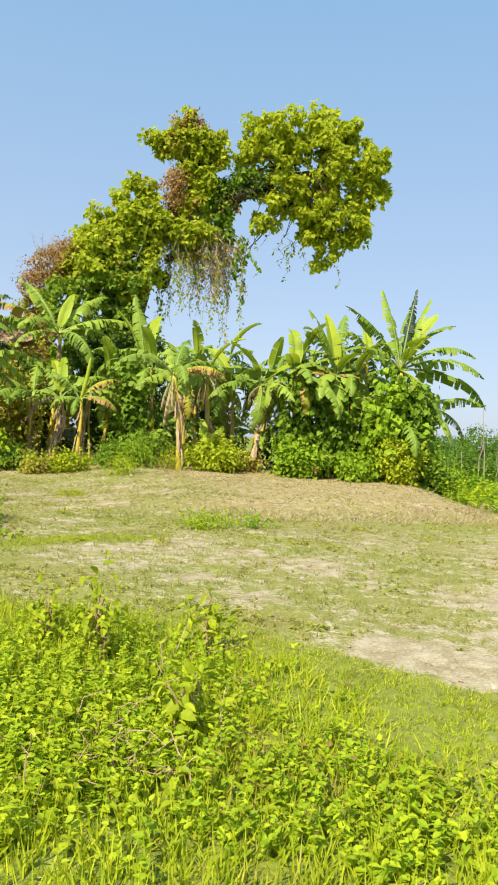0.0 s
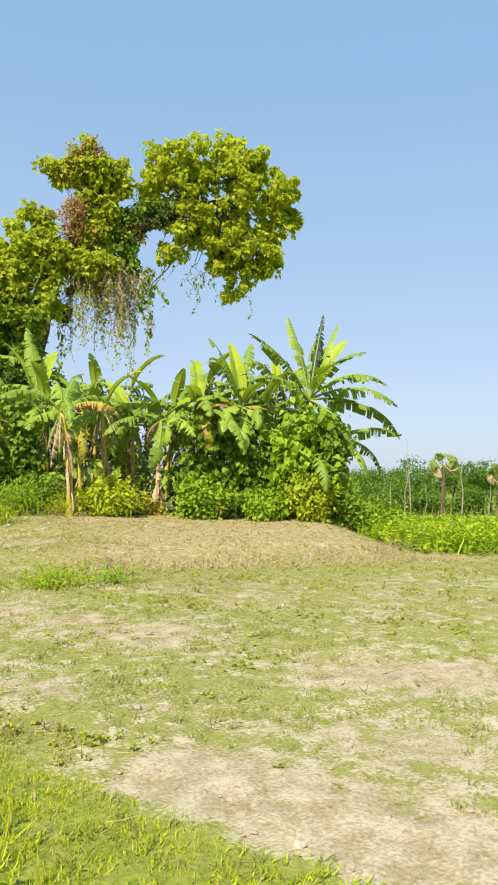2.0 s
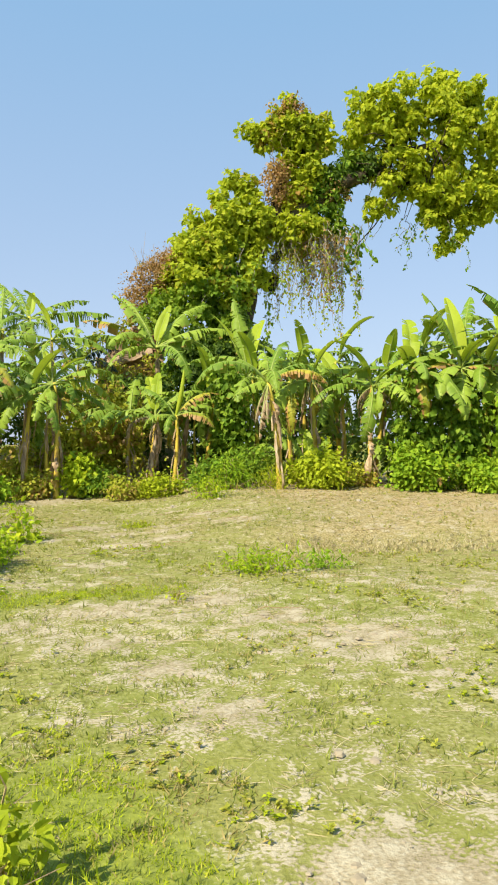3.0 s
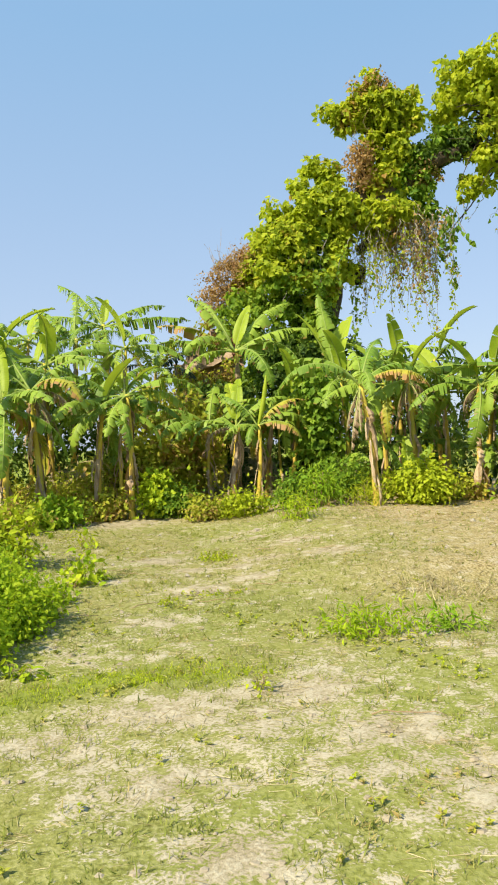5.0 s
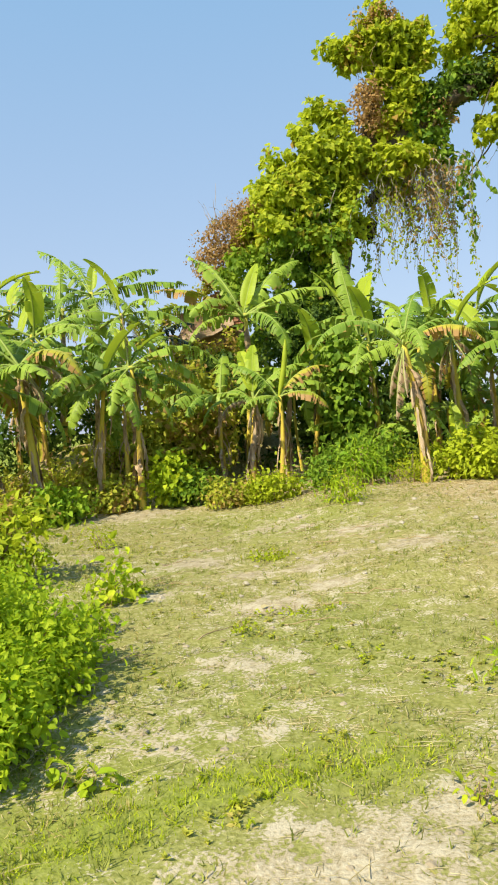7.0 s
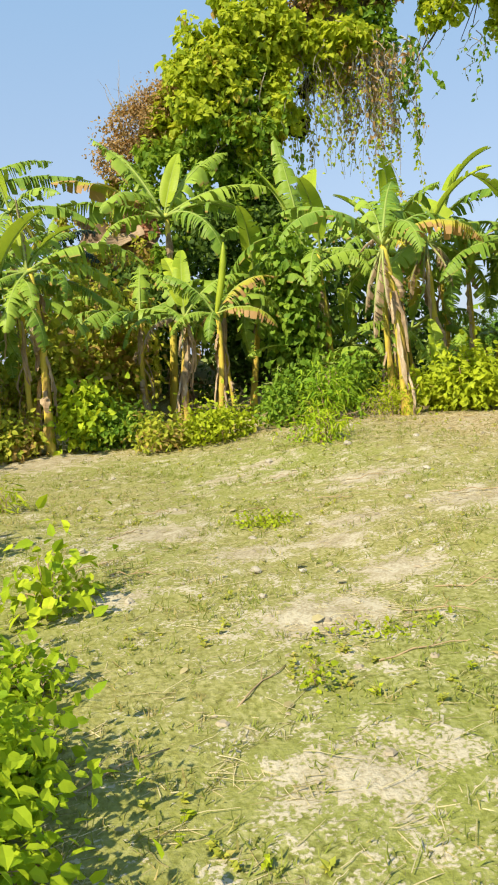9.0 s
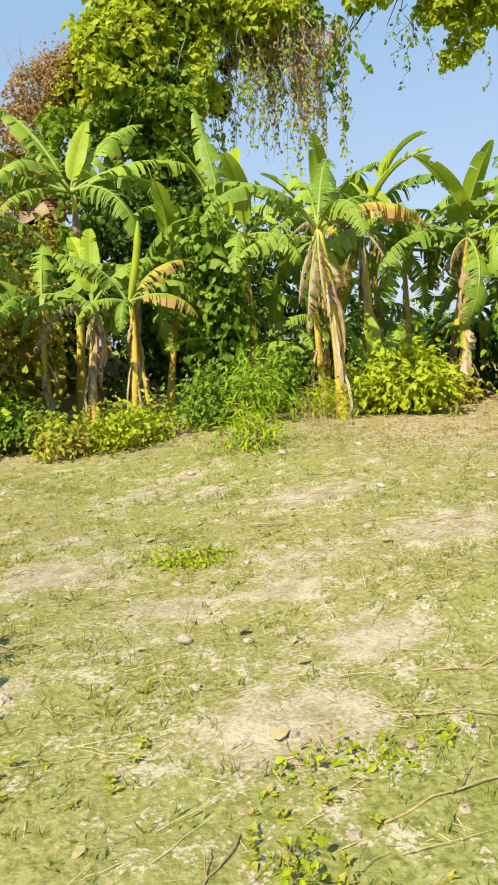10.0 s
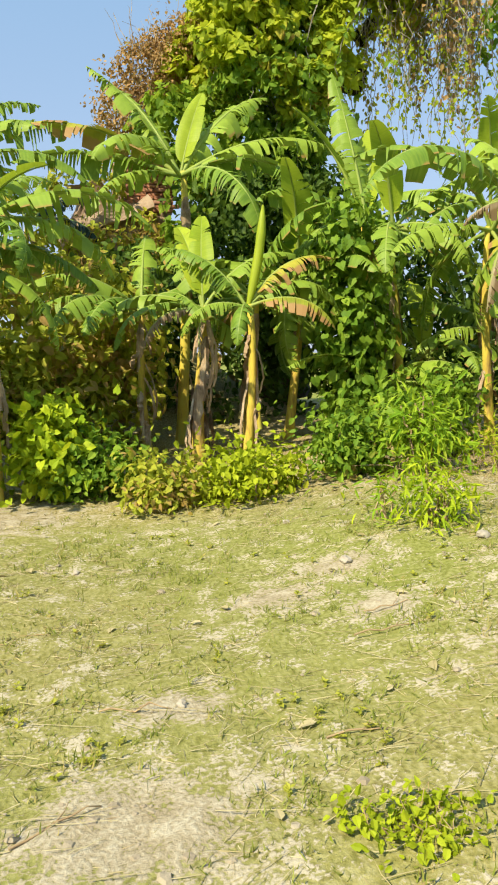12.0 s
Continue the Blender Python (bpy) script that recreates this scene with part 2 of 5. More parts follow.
def make_mesh(name, verts, faces, material=None, uvs=None, smooth=False):
    me = bpy.data.meshes.new(name)
    verts, faces = np.asarray(verts, np.float32), np.asarray(faces, np.int32)
    k = faces.shape[1]
    me.vertices.add(len(verts))
    me.vertices.foreach_set("co", verts.ravel())
    me.loops.add(faces.size)
    me.loops.foreach_set("vertex_index", faces.ravel())
    me.polygons.add(len(faces))
    me.polygons.foreach_set("loop_start", np.arange(0, faces.size, k, dtype=np.int32))
    if uvs is not None:
        layer = me.uv_layers.new(name="UVMap")
        layer.data.foreach_set("uv", np.asarray(uvs, np.float32)[faces.ravel()].ravel())
    me.polygons.foreach_set("use_smooth", np.full(len(faces), smooth))
    if material:
        me.materials.append(material)
    me.update(calc_edges=True)
    return me


def thing(name, base, label, category, group="", kind=""):
    ob = new(name)
    ob.location = base
    ob.empty_display_size = 0.1
    return tagged(ob, label, category, group, kind)


def part(name, mesh, parent, label="", m=None):
    ob = new(name, mesh)
    ob.parent = parent
    if m is not None:
        ob.matrix_basis = m
    return tagged(ob, label)


def tubes(paths, radii, sides=6):
    """Round tapered rods along paths, all in one set of verts and quads."""
    V, F = [], []
    for pts, rad in zip(paths, radii):
        pts = np.asarray(pts, float)
        rad = np.broadcast_to(np.asarray(rad, float), (len(pts),))
        tan = np.gradient(pts, axis=0)
        tan /= np.linalg.norm(tan, axis=1)[:, None] + 1e-9
        ref = np.array([0.31, 0.95, 0.05]) if abs(tan[0][2]) > 0.5 else np.array([0.0, 0.05, 1.0])
        a = np.cross(tan, ref)
        a /= np.linalg.norm(a, axis=1)[:, None] + 1e-9
        b = np.cross(tan, a)
        ang = np.arange(sides) * 2 * np.pi / sides
        ring = pts[:, None] + rad[:, None, None] * (np.cos(ang)[None, :, None] * a[:, None] + np.sin(ang)[None, :, None] * b[:, None])
        o = sum(len(v) for v in V)
        V.append(ring.reshape(-1, 3))
        i, j = np.meshgrid(np.arange(len(pts) - 1), np.arange(sides), indexing="ij")
        k = (j + 1) % sides
        F.append(np.stack([o + i * sides + j, o + i * sides + k, o + (i + 1) * sides + k, o + (i + 1) * sides + j], -1).reshape(-1, 4))
        cap = o + (len(pts) - 1) * sides
        if sides > 3:
            F.append(np.array([[cap, cap + q, cap + q + 1, cap + min(q + 2, sides - 1)] for q in range(1, sides - 2, 2)]))
    return np.concatenate(V), np.concatenate(F)


def bend(a, b, n=8, sag=0.0, jitter=0.0):
    a, b = np.asarray(a, float), np.asarray(b, float)
    s = np.linspace(0, 1, n)[:, None]
    p = a + (b - a) * s
    p[:, 2] += (sag * 4 * s * (1 - s))[:, 0]
    p[1:-1] += rng.normal(0, jitter, (n - 2, 3)) if jitter else 0
    return p


# leaf shapes lie along +y with the blade in x and the upper side +z
OVATE = (np.array([(0, 0, 0), (0, .5, -.03), (0, 1, -.14), (-.30, .22, .07), (-.27, .62, .03), (.30, .22, .07), (.27, .62, .03)]),
         np.array([(0, 1, 3), (3, 1, 4), (4, 1, 2), (0, 5, 1), (5, 6, 1), (6, 2, 1)]))
HEART = (np.array([(0, .08, 0), (0, .5, -.04), (0, 1, -.2), (-.26, -.06, .04), (-.46, .28, .07), (-.28, .66, .0), (.26, -.06, .04), (.46, .28, .07), (.28, .66, .0)]),
         np.array([(0, 1, 4), (0, 4, 3), (4, 1, 5), (5, 1, 2), (0, 7, 1), (0, 6, 7), (7, 8, 1), (8, 2, 1)]))
LANCE = (np.array([(0, 0, 0), (-.11, .3, .03), (.11, .3, .03), (0, .4, -.02), (-.08, .7, -.05), (.08, .7, -.05), (0, 1, -.2)]),
         np.array([(0, 3, 1), (0, 2, 3), (1, 3, 4), (3, 2, 5), (4, 3, 6), (3, 5, 6)]))
DIAMOND = (np.array([(0, 0, 0), (-.32, .42, .06), (.32, .42, .06), (0, 1, -.1)]), np.array([(0, 3, 1), (0, 2, 3)]))
BLADE = (np.array([(-.05, 0, 0), (.05, 0, 0), (-.04, .5, .0), (.04, .5, .0), (0, 1, -.22)]), np.array([(0, 1, 3), (0, 3, 2), (2, 3, 4)]))


def unit(v):
    return v / (np.linalg.norm(v, axis=1)[:, None] + 1e-9)


def scatter(shape, at, along, up, size, wide=None):
    """Verts and triangles of many copies of a leaf shape."""
    y = unit(along)
    x = unit(np.cross(y, up))
    z = np.cross(x, y)
    tv, tf = shape
    size = np.broadcast_to(np.asarray(size, float), (len(at),))
    wide = size if wide is None else np.broadcast_to(np.asarray(wide, float), (len(at),))
    V = (at[:, None] + tv[None, :, 0, None] * x[:, None] * wide[:, None, None] + tv[None, :, 1, None] * y[:, None] * size[:, None, None]
         + tv[None, :, 2, None] * z[:, None] * size[:, None, None])
    F = tf[None] + (np.arange(len(at)) * len(tv))[:, None, None]
    return V.reshape(-1, 3), F.reshape(-1, 3)


def join(*sets):
    V, F, o = [], [], 0
    for v, f in sets:
        V.append(v), F.append(f + o)
        o += len(v)
    return np.concatenate(V), np.concatenate(F)


def clumps(blobs, count, leaf, shape=OVATE, per=30, spread=0.32, shell=0.55, droop=0.5, lobed=False):
    """Leaves in uneven clumps that fill a row of soft masses (x, y, z, rx, ry, rz); lobed: each clump is a small leafy dome."""
    blobs = np.array(blobs, float)
    vol = np.prod(blobs[:, 3:], axis=1) ** 0.7
    sets = []
    for b, n in zip(blobs, (count * vol / vol.sum()).astype(int)):
        k = max(n // per, 3)
        d = unit(rng.normal(size=(k, 3)))
        r = shell + (1 - shell) * rng.random(k) ** 0.5
        r = np.where(rng.random(k) < 0.16, r * 1.25, r)
        c = b[:3] + d * r[:, None] * b[3:]
        who = rng.integers(0, k, n)
        if lobed:
            s = spread * (0.8 + 1.2 * rng.random(k) ** 2)
            e = unit(rng.normal(size=(n, 3)) + np.array([0, 0, 0.35]))
            at = c[who] + e * (s[who] * (0.55 + 0.5 * rng.random(n)))[:, None] * np.array([1, 1, 0.85])
            out = e
        else:
            s = spread * (0.5 + rng.random(k))
            at = c[who] + rng.normal(size=(n, 3)) * s[who][:, None] * np.array([1, 1, 0.8])
            out = unit(at - b[:3])
        along = unit(out * 0.5 + rng.normal(size=(n, 3)) * 0.6 + np.array([0, 0, -droop]))
        up = unit(out * (1.0 if lobed else 0.7) + rng.normal(size=(n, 3)) * 0.45 + np.array([0, 0, 0.5 if lobed else 0.7]))
        sets.append(scatter(shape, at, along, up, leaf * (0.6 + 0.8 * rng.random(n))))
    return join(*sets)


# ---- ground ----
def axis_values(lo, hi, fine, far):
    inner = np.arange(lo, hi, fine)
    out = []
    d, s = fine, fine
    while d < far:
        s *= 1.25
        d += s
        out.append(d)
    out = np.array(out)
    return np.concatenate([(lo - out)[::-1], inner, hi + out])


BARE_SPOTS = ((-0.6, 17.9, 0.8), (0.75, 13.75, 0.42), (0.9, 14.5, 0.22), (1.55, 15.6, 0.26), (2.0, 15.9, 0.22), (2.05, 15.2, 0.2), (2.6, 14.4, 0.36), (2.1, 13.2, 0.26), (1.27, 12.9, 0.26),
              (1.85, 12.8, 0.25), (3.0, 13.1, 0.4), (1.2, 10.35, 0.36), (1.4, 11.6, 0.36), (0.45, 12.3, 0.2), (2.0, 12.1, 0.3), (2.0, 6.7, 0.3), (1.65, 5.85, 0.25),
              (1.72, 7.3, 0.3), (3.5, 7.35, 0.55), (2.3, 5.9, 0.3), (0.95, 7.85, 0.26), (4.77, 5.4, 0.7), (3.85, 4.4, 0.6), (2.76, 7.9, 0.4), (1.3, 8.2, 0.4), (2.4, 8.55, 0.45))


def strip_side(x, y):
    """Signed distance across the bare strip: below zero on the turf side."""
    return (x - 2.75) * 0.86 + (y - 4.2) * 0.51 + 0.13 + 0.05 * wobble(x, y, 1.7, 4) + 0.04 * wobble(x, y, 6.1, 2)


def turf_band(x, y):
    """A ribbon of green turf that edges the bare soil farther along."""
    mid = 8.95 - 0.5 * np.maximum(1.45 - x, 0) ** 1.15
    return np.exp(-((y - mid + 0.05 * wobble(x, y, 4, 1)) / 0.20) ** 2) * step(-0.4, 0.3, x) * (1 - step(1.7, 2.4, x))


def verge_share(x, y):
    return (1 - step(-0.12, 0.02, strip_side(x, y))) * (1 - step(4.9, 6.2, y + 0.3 * wobble(x, y, 1.5, 3)))


def soil_cover(x, y):
    """Shares of bare soil, straw and low green growth over the plot."""
    side = strip_side(x, y)
    along = (x - 2.2) * 0.5 - (y - 5.2) * 0.86
    strip = step(-0.04, 0.04, side) * (1 - step(0.30, 0.85, side + 0.2 * wobble(x, y, 2.9, 1))) * step(0.3, 0.8, along)
    patches = step(-0.05, 0.75, wobble(x, y, 2.3, 1.3) * 0.6 + wobble(x, y, 5.2, 0.4) * 0.5 + 0.15)
    spots = np.zeros_like(x)
    for cx, cy, r in BARE_SPOTS:
        spots = np.maximum(spots, np.exp(-(((x - cx) / r) ** 2 + ((y - cy) / (r * 0.7)) ** 2)))
    field = step(2.0, 3.4, y + 0.55 * x) * (1 - step(9.3, 10.8, y + 0.3 * wobble(x, y, 1.3, 2)))
    far = step(10, 11.5, y) * (1 - step(17.5, 19.5, y))
    field = field * (0.12 + 0.88 * step(-0.1, 0.3, side))
    bare = np.clip(strip * 0.85 + spots * (0.56 + 0.34 * far) + patches * (0.36 * field + 0.16 * far) + 0.21 * field + 0.15 * far - turf_band(x, y), 0, 1)
    edge = 8.3 + 0.33 * (y - 11.2)
    mound = step(10.8, 12.2, y) * step(2.6, 4.8, x) * (1 - step(-0.6, 0.6, x - edge))
    behind = step(17.0, 18.2, y)
    straw = np.clip(0.10 + 0.10 * step(8, 11, y) + mound * 0.7 + behind * 0.6 + 0.25 * wobble(x, y, 1.1, 5), 0, 1)
    right = step(0.0, 1.2, x - edge) * step(-0.3, 1.0, y - (11.6 - 0.1 * (x - 8)))
    start = 1 - step(3.9, 5.4, y + 0.9 * x)
    lush = np.clip(right * 0.95 + np.maximum(start * 0.8, verge_share(x, y) * 0.75) + turf_band(x, y) * 0.7 + step(22, 30, y) * 0.8 + step(-7, -4, -x - 12) + step(6, 12, -y), 0, 1)
    return bare * (1 - lush), straw, lush


def build_ground():
    xs, ys = axis_values(-9, 15, 0.11, 2500), axis_values(-3, 22, 0.11, 2500)
    X, Y = np.meshgrid(xs, ys)
    Z = height(X, Y)
    near = (np.abs(X - 3) < 12) & (np.abs(Y - 9.5) < 13)
    Z = Z + near * rng.normal(0, 0.007, X.shape)
    V = np.stack([X, Y, Z], -1).reshape(-1, 3)
    i, j = np.meshgrid(np.arange(len(ys) - 1), np.arange(len(xs) - 1), indexing="ij")
    n = len(xs)
    F = np.stack([i * n + j, i * n + j + 1, (i + 1) * n + j + 1, (i + 1) * n + j], -1).reshape(-1, 4)
    me = make_mesh("ground", V, F, GROUND, smooth=True)
    bare, straw, lush = soil_cover(X.ravel(), Y.ravel())
    layer = me.color_attributes.new("cover", "FLOAT_COLOR", "POINT")
    layer.data.foreach_set("color", np.stack([bare, straw, lush, np.ones_like(bare)], -1).astype(np.float32).ravel())
    tagged(new("ground", me), "dry pale field soil with thin worn grass", "ground", kind="structure")


build_ground()


# ---- the great tree under its vines ----
def great_tree():
    base = (3.65, 25.3, ground_z(3.65, 25.3))
    tree = thing("vine_covered_tree", base, "tall leaning tree smothered in climbing vines, with one rounded crown", "tree")
    trunk = bend(base, (4.41, 25.26, 6.82), 8, 0, 0.12)
    upper = bend((4.41, 25.26, 6.82), (6.07, 25.17, 10.94), 7, 0, 0.1)
    v, f = tubes([np.concatenate([trunk, upper[1:]])], [np.linspace(0.6, 0.16, 14)], 10)
    trunk = part("trunk", make_mesh("trunk", v - np.array(base), f, BARK, smooth=True), tree, "dark bark trunk")
    limbs = [bend((5.63, 25.13, 8.40), (8.24, 25.17, 9.98), 7, 0.3, 0.08), bend((8.24, 25.17, 9.98), (11.38, 25.09, 11.38), 7, 0.2, 0.12),
             bend((8.24, 25.17, 9.98), (10.42, 24.83, 9.28), 6, 0.2, 0.1), bend((8.77, 25.17, 10.33), (9.50, 25.35, 11.6), 6, 0.1, 0.1),
             bend((5.20, 25.09, 6.47), (2.43, 26.40, 6.57), 8, 0.5, 0.12), bend((5.89, 25.17, 10.15), (4.76, 25.17, 11.30), 5, 0.1, 0.06),
             bend((5.20, 25.09, 7.17), (7.20, 25.00, 7.70), 6, 0.3, 0.08)]
    rad = [np.linspace(0.30, 0.2, 7), np.linspace(0.2, 0.06, 7), np.linspace(0.15, 0.04, 6), np.linspace(0.14, 0.03, 6),
           np.linspace(0.3, 0.08, 8), np.linspace(0.13, 0.05, 5), np.linspace(0.16, 0.05, 6)]
    for p, r in zip(limbs, rad):
        v, f = tubes([p], [r], 7)
        part("limb", make_mesh("limb", v - np.array(base), f, BARK, smooth=True), trunk)
    twigs = []
    for _ in range(60):
        a = limbs[rng.integers(1, 4)][rng.integers(2, 6)]
        twigs.append(bend(a, a + rng.normal(0, 1.0, 3) + np.array([0, 0, -0.2]), 5, 0.15, 0.05))
    twigs = [t for t in twigs if t[-1][2] < 11.9 and t[-1][0] < 11.9]
    v, f = tubes(twigs, [np.linspace(0.035, 0.008, 5)] * len(twigs), 4)
    part("twig_tangle", make_mesh("twig_tangle", v - np.array(base), f, BARK), tree)["kind"] = "stuff"
    crown = [(10.25, 25.17, 11.21, 1.48, 1.39, 1.48), (11.64, 25.09, 11.47, 1.31, 1.22, 1.39), (8.68, 25.17, 11.73, 0.96, 1.04, 1.04), (9.46, 25.26, 12.26, 0.96, 1.04, 0.78),
             (11.12, 25.26, 12.61, 1.04, 0.96, 0.70), (12.51, 25.09, 11.03, 0.70, 0.87, 1.04), (11.72, 25.00, 9.28, 0.96, 0.96, 0.96), (10.50, 24.83, 9.19, 0.87, 0.96, 0.78),
             (9.20, 25.00, 9.98, 0.87, 0.87, 0.78), (10.94, 25.00, 8.14, 0.52, 0.52, 0.52), (8.59, 25.09, 8.93, 0.44, 0.52, 0.44), (7.90, 25.17, 10.94, 0.52, 0.70, 0.78),
             (10.51, 25.17, 13.31, 0.19, 0.26, 0.39), (10.49, 25.00, 9.10, 0.7, 0.7, 0.65), (11.80, 25.00, 9.49, 0.7, 0.7, 0.65), (9.23, 25.00, 10.11, 0.7, 0.7, 0.65)]
    v, f = clumps(crown, 22000, 0.15, HEART, 42, 0.17, 0.45, 0.6, True)
    part("crown", make_mesh("crown", v - np.array(base), f, CROWN), tree, "bright yellow-green rounded crown")
    return tree


great_tree()


def vine_mass(blobs, count, leaf, mat, label, shape=OVATE, spread=0.3, shell=0.5, per=28, name="climbing_vine", category="vine", droop=0.6, trim=0.0, lobed=True):
    blobs = [(x, y, z, max(rx - trim, 0.2), max(ry - trim, 0.2), max(rz - trim, 0.2)) for x, y, z, rx, ry, rz in blobs]
    b = np.array(blobs)[:, :3]
    base = np.array([b[:, 0].mean(), b[:, 1].mean(), b[:, 2].min()])
    v, f = clumps(blobs, count, leaf, shape, per, spread, shell, droop, lobed)
    ob = new(name, make_mesh(name, v - base, f, mat))
    ob.location = base
    return tagged(ob, label, category, kind="stuff")


# the vine tower, the shoulder that falls away from it, and its browned end
vine_mass([(5.72, 25.00, 11.30, 1.18, 0.78, 0.70), (5.02, 25.00, 10.86, 0.61, 0.61, 0.61), (6.15, 25.00, 10.15, 0.87, 0.70, 0.96), (6.06, 25.00, 9.19, 0.83, 0.61, 0.78), (6.76, 25.09, 11.03, 0.52, 0.61, 0.78)],
          7000, 0.145, VINE, "yellow-green climbing vine heaped over a tree top", HEART, spread=0.16, per=34, trim=0.25)
vine_mass([(5.28, 24.83, 9.54, 0.52, 0.52, 0.87), (5.63, 24.83, 11.73, 0.70, 0.52, 0.30), (7.02, 25.17, 9.28, 0.70, 0.61, 0.44)],
          3200, 0.085, BROWN_VINE, "dry brown vine hanging from the tree top", spread=0.2, trim=0.2)
vine_mass([(4.15, 24.65, 8.22, 1.13, 0.87, 0.87), (3.19, 24.48, 7.43, 1.13, 0.87, 0.87), (5.71, 24.65, 8.05, 1.31, 0.78, 0.61), (4.41, 24.65, 9.19, 0.52, 0.52, 0.52), (2.51, 25.66, 6.76, 1.10, 0.92, 0.92)],
          11000, 0.145, VINE, "yellow-green vine over the sloping shoulder of the tree", HEART, spread=0.16, per=34, trim=0.25)
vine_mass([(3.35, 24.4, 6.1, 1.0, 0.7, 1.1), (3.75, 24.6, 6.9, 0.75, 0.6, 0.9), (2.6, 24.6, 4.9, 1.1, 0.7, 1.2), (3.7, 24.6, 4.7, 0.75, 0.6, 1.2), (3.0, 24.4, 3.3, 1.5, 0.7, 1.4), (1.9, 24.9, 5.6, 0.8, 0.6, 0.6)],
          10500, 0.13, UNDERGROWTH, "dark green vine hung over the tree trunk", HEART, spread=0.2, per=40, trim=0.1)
vine_mass([(2.22, 25.57, 7.04, 0.87, 0.64, 0.69), (1.39, 25.48, 6.57, 0.74, 0.55, 0.64), (2.86, 25.30, 7.41, 0.55, 0.46, 0.46), (0.93, 25.48, 5.92, 0.55, 0.55, 0.55)],
          9500, 0.065, BROWN_VINE, "browned dry vine at the end of the shoulder", spread=0.2, trim=0.14)


vine_mass([(4.45, 24.50, 7.51, 0.42, 0.3, 0.5), (4.51, 24.50, 6.73, 0.42, 0.3, 0.5), (3.90, 24.30, 6.05, 0.42, 0.3, 0.5)],
          1700, 0.13, VINE, "leafy green vine wrapped round the bare trunk", HEART, spread=0.17, per=34)
# leafy knobs that stand out from the vine
vine_mass([(3.95, 24.80, 9.48, 0.30, 0.30, 0.26), (2.87, 24.70, 8.24, 0.28, 0.28, 0.24), (4.58, 24.90, 11.20, 0.30, 0.30, 0.26), (5.55, 25.00, 11.95, 0.26, 0.26, 0.22), (2.42, 24.70, 7.39, 0.28, 0.28, 0.24), (3.50, 24.70, 8.92, 0.30, 0.30, 0.26)],
          1500, 0.14, VINE, "bright leafy vine shoots standing out from the tree", HEART, spread=0.18, per=40)
vine_mass([(3.20, 24.10, 7.00, 0.42, 0.35, 0.36), (2.80, 24.00, 7.22, 0.42, 0.35, 0.36), (3.35, 24.00, 6.41, 0.42, 0.35, 0.36), (5.79, 24.60, 7.53, 0.42, 0.35, 0.36), (2.58, 24.10, 6.60, 0.42, 0.35, 0.36)],
          1900, 0.14, VINE, "bright yellow-green vine hanging before the tree trunk", HEART, spread=0.2, per=40)


def bare_twigs(centre, n, length, label):
    paths = []
    c = np.array(centre, float)
    for _ in range(n):
        d = rng.normal(0, 0.5, 3) + np.array([-0.15, 0, 0.75])
        a = c + np.clip(rng.normal(0, 0.3, 3), -0.45, 0.45)
        paths.append(bend(a, a + d * length * (0.5 + rng.random()), 5, 0.05, 0.05))
    v, f = tubes(paths, [np.linspace(0.008, 0.003, 5)] * n, 3)
    ob = new("dry_twigs", make_mesh("dry_twigs", v - c, f, TWIG))
    ob.location = c
    tagged(ob, label, "twigs", kind="stuff")


# dark leaf colours give the shade under the limb between tower and crown
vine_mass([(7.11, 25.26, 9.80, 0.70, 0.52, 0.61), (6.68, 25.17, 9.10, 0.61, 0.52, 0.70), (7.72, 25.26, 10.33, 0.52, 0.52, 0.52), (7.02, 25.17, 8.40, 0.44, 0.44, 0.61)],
          3600, 0.15, DARK_VINE, "vine tangled along a limb, coloured dark as in shade", spread=0.2, trim=0.1)
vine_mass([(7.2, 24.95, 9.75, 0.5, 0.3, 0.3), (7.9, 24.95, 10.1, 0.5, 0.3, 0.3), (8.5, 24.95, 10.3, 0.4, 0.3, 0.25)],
          1500, 0.12, SHADED_THICKET, "creeper wrapped round a limb, coloured dark for shade", spread=0.16)
bare_twigs((1.57, 25.48, 6.57), 70, 0.45, "thin bare twigs above a browned vine")
bare_twigs((5.19, 24.91, 10.68), 25, 0.5, "thin bare twigs above a vine")


